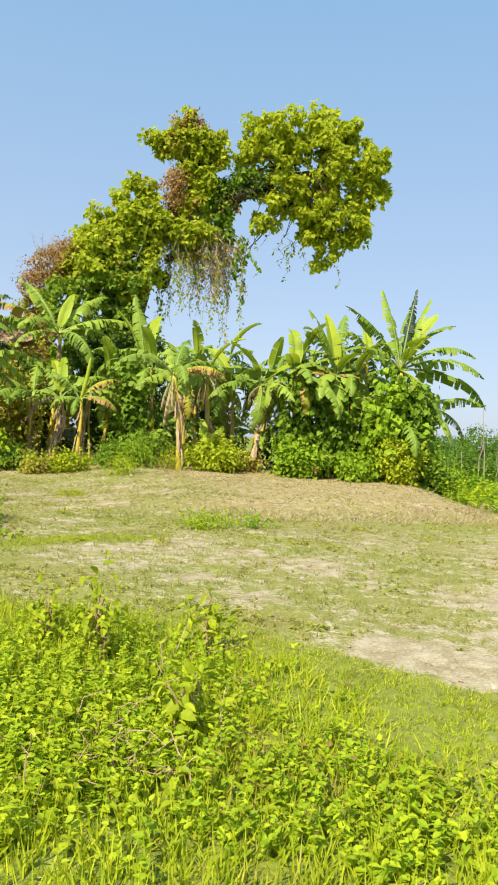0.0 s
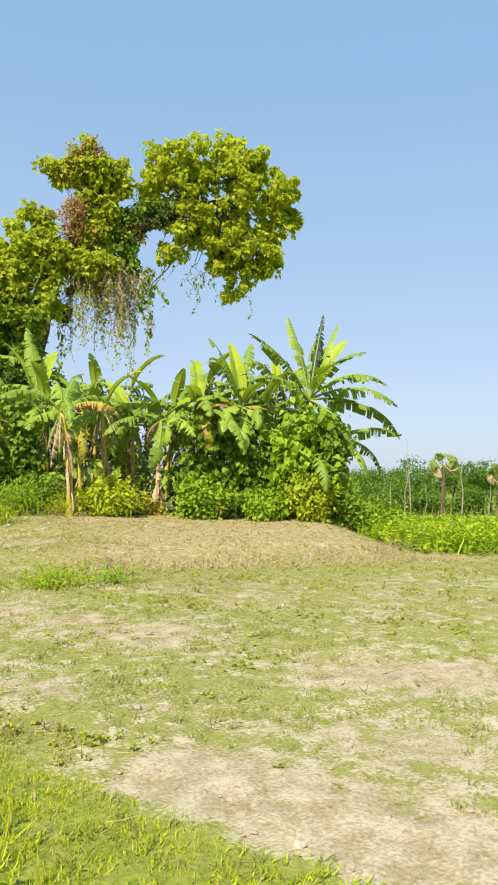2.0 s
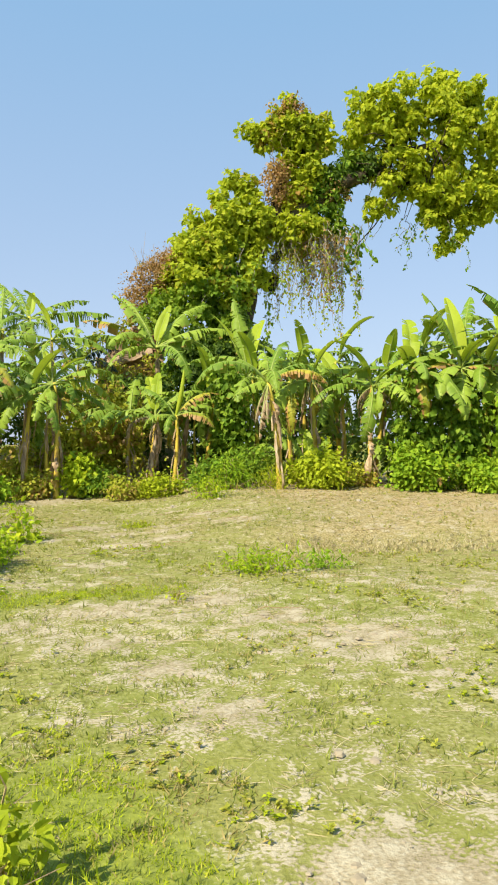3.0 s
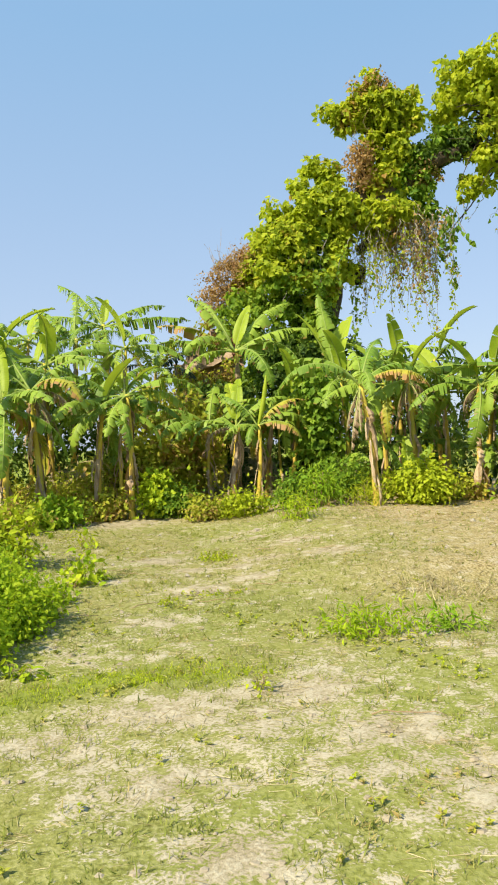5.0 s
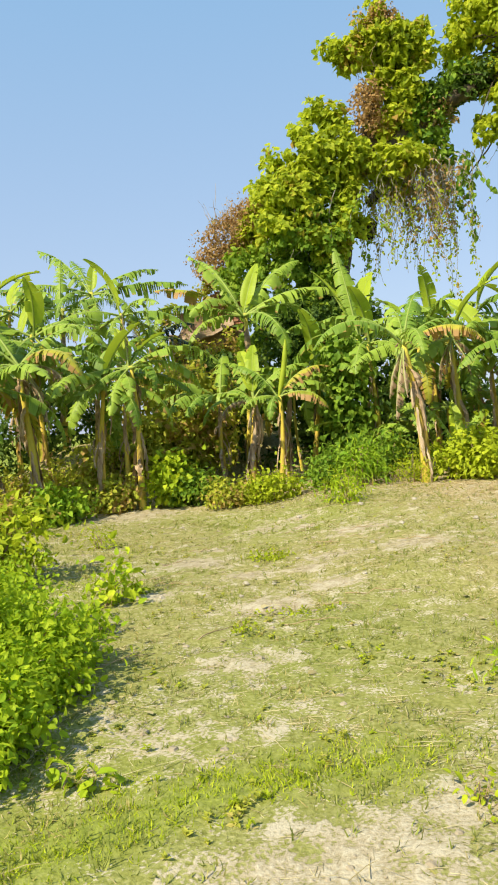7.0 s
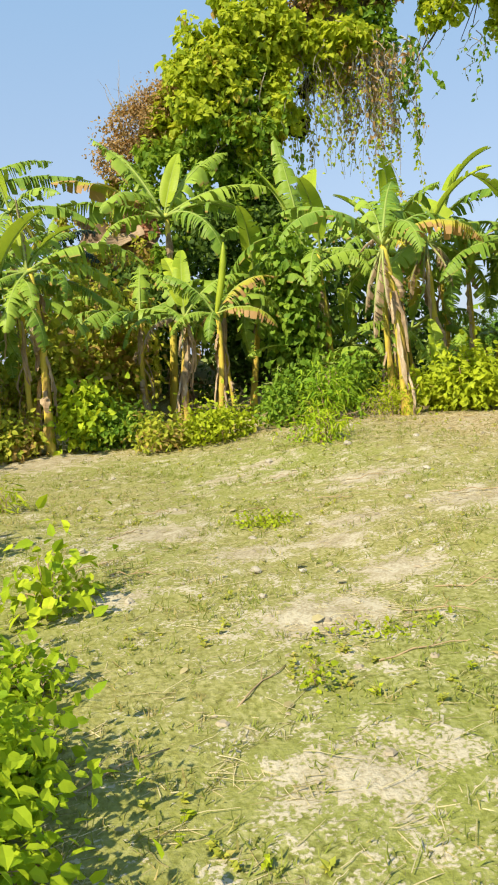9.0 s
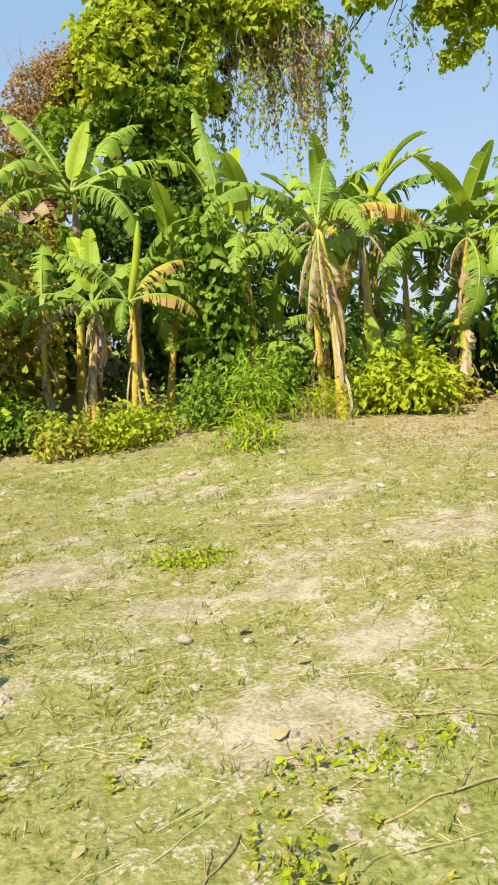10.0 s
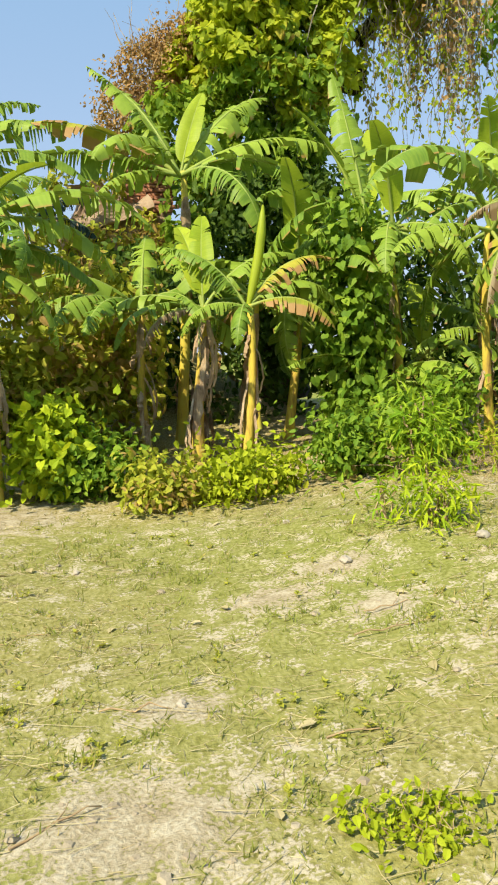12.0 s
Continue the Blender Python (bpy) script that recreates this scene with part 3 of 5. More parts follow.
def curtain(tops, fall, n, leaf, mat, label, density=16, spread=0.25):
    """Vine strings that hang down from a limb, with small leaves along them."""
    a, b = np.array(tops[0], float), np.array(tops[1], float)
    paths, at = [], []
    for _ in range(n):
        p = a + (b - a) * rng.random() + rng.normal(0, spread, 3) * np.array([0.6, 1, 0.6])
        drop = (fall[0] + (fall[1] - fall[0]) * rng.random() ** 1.3) * (0.45 + 0.55 * rng.random())
        k = 9
        q = np.repeat(p[None], k, 0)
        q[:, 2] -= np.linspace(0, drop, k)
        q[:, :2] += np.cumsum(rng.normal(0, 0.085, (k, 2)), axis=0)
        paths.append(q)
        m = int(density * drop * (0.4 + rng.random()))
        s = rng.random(m) ** 0.8 * (k - 1.001)
        i = s.astype(int)
        at.append(q[i] + (q[i + 1] - q[i]) * (s - i)[:, None] + rng.normal(0, 0.05, (m, 3)))
    at = np.concatenate(at)
    m = len(at)
    along = unit(rng.normal(size=(m, 3)) * 0.6 + np.array([0, 0, -0.9]))
    up = unit(rng.normal(size=(m, 3)) * 0.6 + np.array([-0.3, -0.8, 0.3]))
    base = (a + b) / 2
    ob = thing("hanging_vine", base, label, "vine")
    v, f = tubes(paths, [np.linspace(0.012, 0.005, 9)] * n, 3)
    part("string_tangle", make_mesh("strings", v - base, f, PALE_TWIG), ob)["kind"] = "stuff"
    v, f = scatter(OVATE, at, along, up, leaf * (0.5 + rng.random(m)))
    part("leaves", make_mesh("leaves", v - base, f, mat), ob)["kind"] = "stuff"


curtain(((4.93, 24.83, 8.05), (7.37, 24.83, 7.70)), (1.04, 3.48), 150, 0.075, VINE, "thin vine strings hanging in a curtain below a limb", 12)
curtain(((5.89, 24.74, 8.22), (7.37, 24.74, 7.87)), (0.87, 2.78), 70, 0.085, BROWN_VINE, "browned vine strings hanging below a limb", 16)
curtain(((7.37, 24.91, 8.22), (7.89, 24.91, 8.22)), (1.30, 2.61), 10, 0.16, DARK_VINE, "leafy green vine trailing from a limb", 14, 0.15)
curtain(((8.24, 24.91, 8.66), (10.68, 24.91, 8.31)), (0.43, 2.09), 13, 0.10, DARK_VINE, "sparse vine strings trailing under the crown", 12, 0.2)
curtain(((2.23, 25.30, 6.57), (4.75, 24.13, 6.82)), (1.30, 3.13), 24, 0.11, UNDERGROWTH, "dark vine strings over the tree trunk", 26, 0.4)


# ---- ruined brickwork behind the bananas ----
def ruin():
    base = (0.6, 25.9, ground_z(0.6, 25.9) - 0.3)
    ob = thing("brick_ruin", base, "crumbling red brick ruin overgrown with vines", "ruin")
    z0 = base[2]
    bm = bmesh.new()
    for (cx, cy, cz, sx, sy, sz) in ((0.15, 0.35, (4.2 - z0) / 2, 2.1, 0.7, 4.2 - z0), (0.70, 0.40, 4.6 - z0, 0.95, 0.55, 1.1), (-0.35, 0.3, 4.5 - z0, 0.5, 0.5, 0.7)):
        r = bmesh.ops.create_cube(bm, size=1, matrix=Matrix.LocRotScale((cx, cy, cz), None, (sx, sy, sz)))
    bmesh.ops.subdivide_edges(bm, edges=bm.edges[:], cuts=5, use_grid_fill=True)
    for v in bm.verts:
        d = noise.noise_vector(v.co * 2.3) * 0.26
        v.co += d
    me = bpy.data.meshes.new("core")
    bm.to_mesh(me)
    bm.free()
    me.materials.append(MORTAR)
    part("core", me, ob, "earth and rubble core")
    bm = bmesh.new()
    bmesh.ops.create_cube(bm, size=1, matrix=Matrix.LocRotScale((0.10, -0.02, 4.18 - z0), Matrix.Rotation(-0.28, 3, 'Y').to_quaternion(), (1.35, 0.6, 0.22)))
    bmesh.ops.subdivide_edges(bm, edges=bm.edges[:], cuts=4, use_grid_fill=True)
    for v in bm.verts:
        v.co += noise.noise_vector(v.co * 3.1 + Vector((4, 1, 0))) * 0.17
    me = bpy.data.meshes.new("ledge")
    bm.to_mesh(me)
    bm.free()
    me.materials.append(EARTH)
    part("ledge", me, ob, "reddish broken ledge")
    bm = bmesh.new()
    bmesh.ops.create_cube(bm, size=1, matrix=Matrix.Diagonal((0.23, 0.11, 0.06, 1)))
    bmesh.ops.bevel(bm, geom=bm.edges[:], offset=0.006, segments=1, affect="EDGES")
    brick = bpy.data.meshes.new("brick")
    bm.to_mesh(brick)
    bm.free()
    brick.materials.append(BRICK)
    for row in range(14):
        n = 4 if row < 9 else 3
        for i in range(n):
            x = 0.0 + i * 0.245 + (0.12 if row % 2 else 0) + rng.normal(0, 0.006) + 0.36
            part("brick", brick, ob, "", pose(x, 0.08 + rng.normal(0, 0.012), 4.33 - z0 + row * 0.072, 0, 0, rng.normal(0, 1.5)))


ruin()
vine_mass([(0.62, 25.6, 4.8, 0.25, 0.2, 0.45), (0.3, 25.3, 3.6, 1.2, 0.25, 0.35), (-0.35, 25.6, 4.6, 0.2, 0.2, 0.35), (-0.6, 25.5, 4.0, 0.3, 0.2, 0.4), (1.4, 25.4, 3.6, 0.6, 0.3, 0.5), (1.2, 25.8, 5.4, 0.5, 0.3, 0.15)],
          3000, 0.10, RUSTY, "green and brown vine creeping over old brickwork", spread=0.14)

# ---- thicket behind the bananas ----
# the darkest leaf colour stands in for deep shade between the stems
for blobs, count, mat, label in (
        ([(-4.2, 22.6, 1.6, 1.5, 0.8, 1.6), (-2.6, 23.6, 2.2, 1.4, 0.8, 1.3), (-6.3, 22.4, 1.6, 1.5, 0.8, 1.6), (-3.4, 21.6, 1.2, 1.2, 0.6, 0.9)], 6200, SHADED_THICKET, "leafy thicket behind banana plants, coloured as dark shade"),
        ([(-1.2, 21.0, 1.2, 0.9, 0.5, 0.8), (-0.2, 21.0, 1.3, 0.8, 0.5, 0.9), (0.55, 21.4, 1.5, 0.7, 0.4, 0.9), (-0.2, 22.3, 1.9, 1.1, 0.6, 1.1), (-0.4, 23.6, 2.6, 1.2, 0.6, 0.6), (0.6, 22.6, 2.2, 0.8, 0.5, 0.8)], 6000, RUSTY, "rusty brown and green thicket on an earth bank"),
        ([(1.2, 24.4, 2.5, 1.2, 0.7, 0.9), (2.6, 23.6, 2.4, 1.5, 0.8, 2.2), (4.3, 23.6, 2.4, 1.5, 0.8, 2.2), (3.4, 24.2, 4.0, 1.4, 0.6, 1.0)], 8200, SHADED_THICKET, "vine thicket behind banana plants, coloured as dark shade"),
        ([(5.8, 23.4, 2.0, 1.3, 0.8, 1.9), (7.0, 23.6, 1.2, 0.9, 0.7, 1.3)], 4200, SHADED_THICKET, "leafy thicket under the tree, coloured as dark shade"),
        ([(9.25, 19.2, 1.7, 1.1, 0.8, 1.5), (10.2, 18.2, 1.5, 0.8, 0.7, 1.3), (8.0, 20.4, 1.0, 0.6, 0.6, 0.9)], 4200, SHADED_THICKET, "leafy thicket ending the banana row, coloured as dark shade")):
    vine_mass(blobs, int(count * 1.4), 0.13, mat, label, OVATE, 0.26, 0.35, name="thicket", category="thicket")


# ---- banana plants ----
def banana_leaf(length, half, elev, droop, split, narrow=1.0):
    """A long blade on an arching rib, torn into strips between its side veins."""
    n, bare = 46, 0.13
    s = np.linspace(0, 1, n + 1)
    ang = radians(elev) - radians(droop) * s ** 1.5
    ds = length / n
    px = np.concatenate([[0], np.cumsum(np.cos(ang[:-1]) * ds)])
    pz = np.concatenate([[0], np.cumsum(np.sin(ang[:-1]) * ds)])
    tan = np.stack([np.cos(ang), np.zeros(n + 1), np.sin(ang)], -1)
    nor = np.stack([-np.sin(ang), np.zeros(n + 1), np.cos(ang)], -1)
    rib = np.stack([px, np.zeros(n + 1), pz], -1)
    u = np.clip((s - bare) / (1 - bare), 0, 1)
    w = half * np.sin(np.pi * np.clip(u, 0, 1) ** 0.8) ** 0.5 * (1 - 0.25 * u) + 0.004
    V, F, UV = [], [], []
    start = int(n * bare)
    for side in (-1, 1):
        i = start
        while i < n:
            span = 1
            while i + span < n and rng.random() > split:
                span += 1
            sag = 0.15 + rng.random() * (0.3 + split * 1.1) - (0.1 if split < 0.15 else 0)
            lift = (0.10 if split > 0.15 else 0.55) + 0.1 * rng.random()
            o = len(V)
            for k in range(span + 1):
                j = i + k
                torn = 0.0
                if split > 0.02 and k == 0:
                    torn = 0.40 * ds
                if split > 0.02 and k == span:
                    torn = -0.40 * ds
                for c in range(4):
                    fr = c / 3
                    q = rib[j] + np.array([0, side, 0]) * w[j] * narrow * fr * (1 - 0.25 * sag * fr) + nor[j] * w[j] * (lift * fr - sag * fr * fr) \
                        + tan[j] * (torn * fr ** 1.5 + 0.22 * w[j] * fr)
                    q[2] -= sag * 0.5 * w[j] * fr * fr
                    V.append(q)
                    UV.append((0.5 + side * fr * 0.5, s[j]))
            for k in range(span):
                for c in range(3):
                    a = o + k * 4 + c
                    F.append((a, a + 4, a + 5, a + 1) if side > 0 else (a, a + 1, a + 5, a + 4))
            i += span
    tv, tf = tubes([rib - nor * 0.008], [np.linspace(0.030, 0.006, n + 1) * (length / 2.0) ** 0.5], 5)
    F = np.concatenate([np.array(F), tf + len(V)])
    UV = np.concatenate([np.array(UV), np.tile((0.5, 0.5), (len(tv), 1))])
    return np.concatenate([np.array(V), tv]), F, UV


KINDS = {"dull": (BANANA_SHADE_DARK, "leaf in a dark shade-side colour"), "leaf": (BANANA, ""), "young": (BANANA_YOUNG, "pale new leaf"), "yellow": (BANANA_YELLOW, "yellowing leaf with brown edges"), "dead": (BANANA_DEAD, "withered brown leaf")}


def rolled_leaf(length):
    s = np.linspace(0, 1, 9)
    path = np.stack([0.05 * np.sin(s * 2.5), 0.03 * s, s * length], -1)
    return tubes([path], [np.interp(s, [0, 0.3, 0.8, 1], [0.02, 0.055, 0.05, 0.012])], 8)


def banana(base, top, girth=0.10, leaves=(), count=0, length=1.7, sheaths=8, label="", rolled=0.0, skirt=0, lowest=-15, split=0.5, z_base=None):
    """A banana plant: a fleshy stem, torn arching leaves, dry sheaths. leaves: (turn, rise, droop, length, kind)."""
    bx, by = base
    bz = ground_z(bx, by) - 0.05 if z_base is None else z_base
    at = np.array([bx, by, bz])
    tip = np.array(top, float) - at
    plant = thing("banana_plant", at, label or "banana plant with torn green leaves and a yellow stem", "banana plant", "banana plants in the row")
    n = 12
    s = np.linspace(0, 1, n)
    path = tip * s[:, None]
    path[:, 0] += 0.06 * np.sin(s * 3.0 + rng.random() * 6)
    path[:, 0] -= (0.06 * np.sin(s[0] * 3.0))
    rad = 0.6 * girth * np.interp(s, [0, 0.08, 0.3, 1], [1.35, 1.1, 0.95, 0.55]) * (1 + rng.normal(0, 0.03, n))
    v, f = tubes([path], [rad], 12)
    stem = part("stem", make_mesh("stem", v, f, STEM, smooth=True), plant, "yellow-green fleshy stem")
    # dry sheaths peel off the stem
    for _ in range(sheaths):
        k = rng.integers(3, n - 1)
        az = rng.random() * 6.28
        d = np.array([np.cos(az), np.sin(az), 0])
        side = np.array([-d[1], d[0], 0])
        ln = min(0.2 + rng.random() * 0.7, path[k][2] * 0.9)
        V, F = [], []
        half = 0.018 + 0.03 * rng.random()
        flare = 0.03 + 0.10 * rng.random() ** 2
        swing = rng.normal(0, 0.05)
        for q in range(9):
            u = q / 8
            here = path[k] + (np.array([path[0][0], path[0][1], path[k][2] - ln]) - path[k]) * np.array([ln / max(path[k][2], 0.1), 1, 1]) * u
            c = here + d * (rad[k] * 1.04 + flare * math.sin(u * 2.4)) + side * swing * u + rng.normal(0, 0.006, 3)
            ww = half * (0.5 + 0.8 * math.sin(0.3 + u * 2.7)) * (0.6 + 0.7 * rng.random())
            V += [c - side * ww - d * 0.012, c + d * 0.008, c + side * ww - d * 0.012]
        for q in range(8):
            a = q * 3
            F += [(a, a + 1, a + 4, a + 3), (a + 1, a + 2, a + 5, a + 4)]
        part("dry_sheath", make_mesh("dry_sheath", V, F, SHEATH), stem, "dry brown sheath")
    spec = list(leaves)
    turn = rng.random() * 360
    for i in range(count):
        u = i / max(count - 1, 1)
        turn += 137.5 + rng.normal(0, 14)
        rise = 70 - (70 - lowest) * u ** 0.55 + rng.normal(0, 8)
        kind = "young" if u < 0.12 and count > 6 else ("yellow" if u > 0.9 and rng.random() < 0.5 else "leaf")
        spec.append((turn, rise, 52 + 60 * u + rng.normal(0, 14), length * (0.8 + 0.35 * rng.random()), kind))
    for i in range(skirt):
        spec.append((rng.random() * 360, -35 - 30 * rng.random(), 40, length * (0.45 + 0.3 * rng.random()), "dead"))
    for turn, rise, droop, ln, kind in spec:
        ln *= {"dead": 1.0, "young": 1.0}.get(kind, 1.2)
        mat, note = KINDS[kind]
        narrow = {"dead": 0.22, "dull": 0.55}.get(kind, 1.0)
        v, f, uv = banana_leaf(ln, 0.155 * ln ** 0.7, rise, droop, {"young": 0.10, "dead": 0.5}.get(kind, split), narrow)
        part("leaf", make_mesh("leaf", v, f, mat, uv, smooth=True), plant, note,
             Matrix.Translation(tip * 0.985) @ pose(0, 0, 0, rng.normal(0, 9), 0, turn))
    if rolled:
        v, f = rolled_leaf(rolled)
        part("rolled_leaf", make_mesh("rolled_leaf", v, f, BANANA_YOUNG, np.tile((0.3, 0.5), (len(v), 1)), smooth=True), plant, "pale leaf still rolled up",
             Matrix.Translation(tip * 0.96) @ pose(0, 0, 0, 0, 9, 0))
    return plant


# the pair before the dark gap
banana((1.60, 19.9), (1.66, 19.9, 2.15), 0.115, [
    (165, 25, 95, 1.25, "leaf"), (100, 70, 45, 1.3, "young"), (120, 60, 60, 1.2, "leaf"), (75, 78, 30, 1.2, "young"), (20, 55, 70, 1.2, "leaf"),
    (200, 5, 95, 0.95, "dead"), (250, -30, 60, 0.8, "dead"), (195, 15, 100, 1.1, "leaf"), (60, 50, 80, 1.2, "leaf")],
    sheaths=25, label="short banana plant with a shaggy brown-sheathed stem")
banana((2.08, 19.7), (2.12, 19.7, 2.15), 0.10, [
    (8, 42, 125, 1.15, "leaf"), (-20, 20, 95, 0.95, "yellow"), (195, 15, 100, 0.8, "leaf"), (255, 10, 110, 0.8, "leaf"), (15, 55, 75, 1.1, "yellow"), (150, 60, 60, 1.0, "leaf")],
    sheaths=8, rolled=1.15, label="short banana plant with one pale rolled leaf and a yellowing leaf")
banana((1.05, 20.8), (1.0, 20.8, 2.2), 0.09, [(180, 25, 80, 1.3, "leaf"), (200, 40, 80, 1.3, "leaf"), (20, 35, 80, 1.3, "leaf"), (240, 20, 90, 1.2, "leaf"), (300, 25, 90, 1.2, "leaf")], count=4, length=1.3, sheaths=9,
       label="low banana plant with broad drooping leaves")
banana((2.35, 21.0), (2.4, 20.9, 2.3), 0.09, [(10, 30, 80, 1.4, "leaf"), (330, 40, 90, 1.3, "leaf"), (160, 45, 70, 1.3, "leaf"), (270, 30, 100, 1.2, "leaf")], count=5, length=1.3, sheaths=9,
       label="low banana plant with broad drooping leaves")
# tall plant behind the pair
banana((1.55, 21.9), (1.62, 21.8, 4.05), 0.13, [
    (178, 22, 45, 1.9, "leaf"), (172, 38, 45, 1.8, "yellow"), (160, 62, 30, 1.65, "leaf"), (70, 78, 30, 1.35, "young"), (8, 32, 55, 2.0, "leaf"),
    (-25, 20, 110, 1.9, "leaf"), (120, 62, 40, 1.8, "leaf"), (230, 30, 90, 1.6, "leaf"), (300, 5, 110, 1.7, "leaf"), (45, 60, 50, 1.8, "leaf"), (205, 5, 80, 1.4, "leaf")],
    label="tall banana plant with long arching torn leaves")
banana((2.90, 21.0), (3.02, 21.0, 2.6), 0.10, count=9, length=1.5, sheaths=3, lowest=-30, label="banana plant with a smooth yellow stem")
banana((4.0, 21.1), (3.98, 21.1, 3.25), 0.10, [
    (150, 70, 28, 1.9, "young"), (50, 68, 32, 2.0, "young"), (100, 82, 15, 1.8, "leaf"), (10, 35, 80, 1.8, "leaf"), (-35, -10, 80, 1.5, "leaf"), (200, 40, 80, 1.5, "leaf"), (215, 10, 90, 1.3, "leaf")],
    sheaths=3, label="banana plant with broad upright bright leaves")
# the leaning stem with dead leaves
banana((4.27, 17.45), (4.02, 17.45, 2.78), 0.12, [
    (195, 42, 110, 1.5, "leaf"), (160, 50, 75, 1.3, "leaf"), (20, 45, 90, 1.2, "leaf"), (60, 65, 60, 1.3, "leaf"), (270, 30, 110, 1.2, "leaf"), (340, 35, 100, 1.2, "yellow"), (110, 68, 60, 1.0, "leaf"), (190, -60, 30, 0.9, "dead"), (172, -76, 12, 1.2, "dead"), (205, -72, 18, 0.9, "dead")],
    sheaths=10, label="leaning yellow-stemmed banana plant with dead leaves at its side")
banana((5.2, 18.6), (5.15, 18.6, 2.95), 0.10, [(170, 30, 90, 1.1, "dead"), (-10, -25, 80, 0.7, "dead"), (240, -30, 60, 0.7, "dead")], count=8, length=1.4, sheaths=6, skirt=3,
       label="banana plant with a skirt of withered brown leaves")
banana((5.9, 18.9), (5.95, 18.9, 2.7), 0.085, count=9, length=1.3, sheaths=3, label="slim banana plant with a smooth yellow stem")
banana((6.23, 18.04), (6.39, 18.04, 2.75), 0.095, [(350, -20, 80, 0.7, "dead"), (200, -20, 80, 0.7, "dead")], count=10, length=1.35, sheaths=14, skirt=1, lowest=-20,
       label="banana plant with clean yellow stem and dry sheaths below")
# the dense end of the row
banana((7.24, 17.84), (7.14, 17.75, 3.04), 0.10, count=13, length=1.5, sheaths=1, split=0.3, label="banana plant in the dense end of the row")
banana((8.20, 17.65), (8.20, 17.56, 3.13), 0.11, [(205, 15, 50, 0.9, "yellow"), (330, 12, 45, 0.9, "yellow"), (250, -25, 70, 1.3, "leaf"), (100, 80, 20, 1.7, "young"), (170, 72, 30, 1.6, "leaf"), (60, 70, 30, 1.7, "leaf")],
       count=9, length=1.5, sheaths=3, split=0.3, label="banana plant with yellowing outer leaves")
banana((8.97, 18.04), (8.92, 17.94, 3.13), 0.11, count=13, length=1.65, sheaths=1, split=0.3, label="banana plant in the dense end of the row")
banana((9.74, 16.98), (9.64, 16.89, 3.37), 0.13, [
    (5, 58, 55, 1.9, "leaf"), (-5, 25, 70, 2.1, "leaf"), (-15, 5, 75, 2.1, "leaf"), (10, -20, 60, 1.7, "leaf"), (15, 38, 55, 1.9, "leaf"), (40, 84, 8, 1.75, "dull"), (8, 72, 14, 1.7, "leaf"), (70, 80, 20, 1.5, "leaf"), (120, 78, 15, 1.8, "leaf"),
    (20, 72, 20, 1.7, "young"), (165, 60, 40, 1.8, "leaf"), (190, 35, 70, 1.6, "leaf"), (300, -25, 60, 1.6, "leaf"), (270, 55, 70, 1.5, "young"), (-30, 45, 90, 1.7, "leaf")],
    sheaths=3, split=0.3, label="big banana plant ending the row with wide arching leaves")
banana((10.51, 18.04), (10.60, 17.94, 2.46), 0.10, count=11, length=1.6, sheaths=1, split=0.3, label="banana plant at the end of the row")
banana((9.35, 16.41), (9.40, 16.32, 1.89), 0.06, [(175, 25, 60, 0.9, "young"), (260, 10, 110, 1.3, "leaf"), (60, 60, 60, 0.8, "young")], sheaths=0, label="young banana plant beside a leafy bush")
# plants at the bank
banana((-0.40, 18.50), (-0.50, 18.50, 2.80), 0.10, [
    (165, 30, 75, 1.3, "leaf"), (115, 70, 30, 0.9, "young"), (80, 86, 5, 1.0, "dead"), (0, 35, 95, 1.5, "leaf"), (20, 20, 100, 1.3, "leaf"), (185, 5, 90, 1.3, "leaf"),
    (215, -10, 80, 1.0, "leaf"), (250, -25, 50, 1.0, "leaf"), (60, 50, 60, 1.2, "leaf"), (320, 10, 110, 1.0, "leaf"), (150, 48, 65, 1.2, "leaf")],
    sheaths=14, label="banana plant with a bright yellow stem on the bank")
banana((-0.60, 18.78), (-0.66, 18.78, 2.56), 0.075, count=7, length=1.2, sheaths=4, label="slim banana plant with a grey-brown stem")
banana((-2.14, 18.10), (-2.24, 18.05, 2.92), 0.11, [
    (330, 30, 110, 1.3, "yellow"), (350, 5, 90, 1.1, "dead"), (120, 62, 45, 1.5, "leaf"), (170, 45, 60, 1.6, "leaf"), (150, 30, 80, 1.5, "leaf"), (30, 50, 65, 1.4, "leaf"),
    (200, 10, 90, 1.4, "leaf"), (250, 0, 100, 1.3, "leaf"), (10, 32, 85, 1.3, "leaf")], sheaths=18, skirt=4, label="banana plant with a yellowed hanging leaf")
banana((-2.70, 17.65), (-2.65, 17.65, 2.56), 0.12, count=11, length=1.7, sheaths=14, skirt=2, label="banana plant with brown sheaths round its stem")
banana((-1.34, 19.72), (-1.29, 19.72, 2.65), 0.09, count=9, length=1.4, sheaths=8, label="banana plant on the earth bank")
banana((-3.59, 19.34), (-3.50, 19.34, 3.50), 0.12, count=12, length=1.9, sheaths=8, label="tall banana plant on the earth bank")
banana((-1.9, 23.8), (-1.98, 23.8, 5.1), 0.14, [
    (5, 16, 32, 2.0, "leaf"), (20, 38, 45, 1.6, "leaf"), (150, 52, 35, 1.9, "leaf"), (178, 22, 45, 1.9, "leaf"), (185, 2, 60, 1.6, "leaf"), (90, 76, 25, 0.9, "young"), (120, 60, 40, 1.3, "leaf"),
    (330, 0, 90, 1.4, "leaf"), (240, 8, 100, 1.4, "leaf"), (290, -20, 70, 1.2, "leaf"), (210, -25, 60, 1.2, "leaf")],
    sheaths=8, skirt=3, split=0.7, label="tall banana plant with feathery torn leaves")
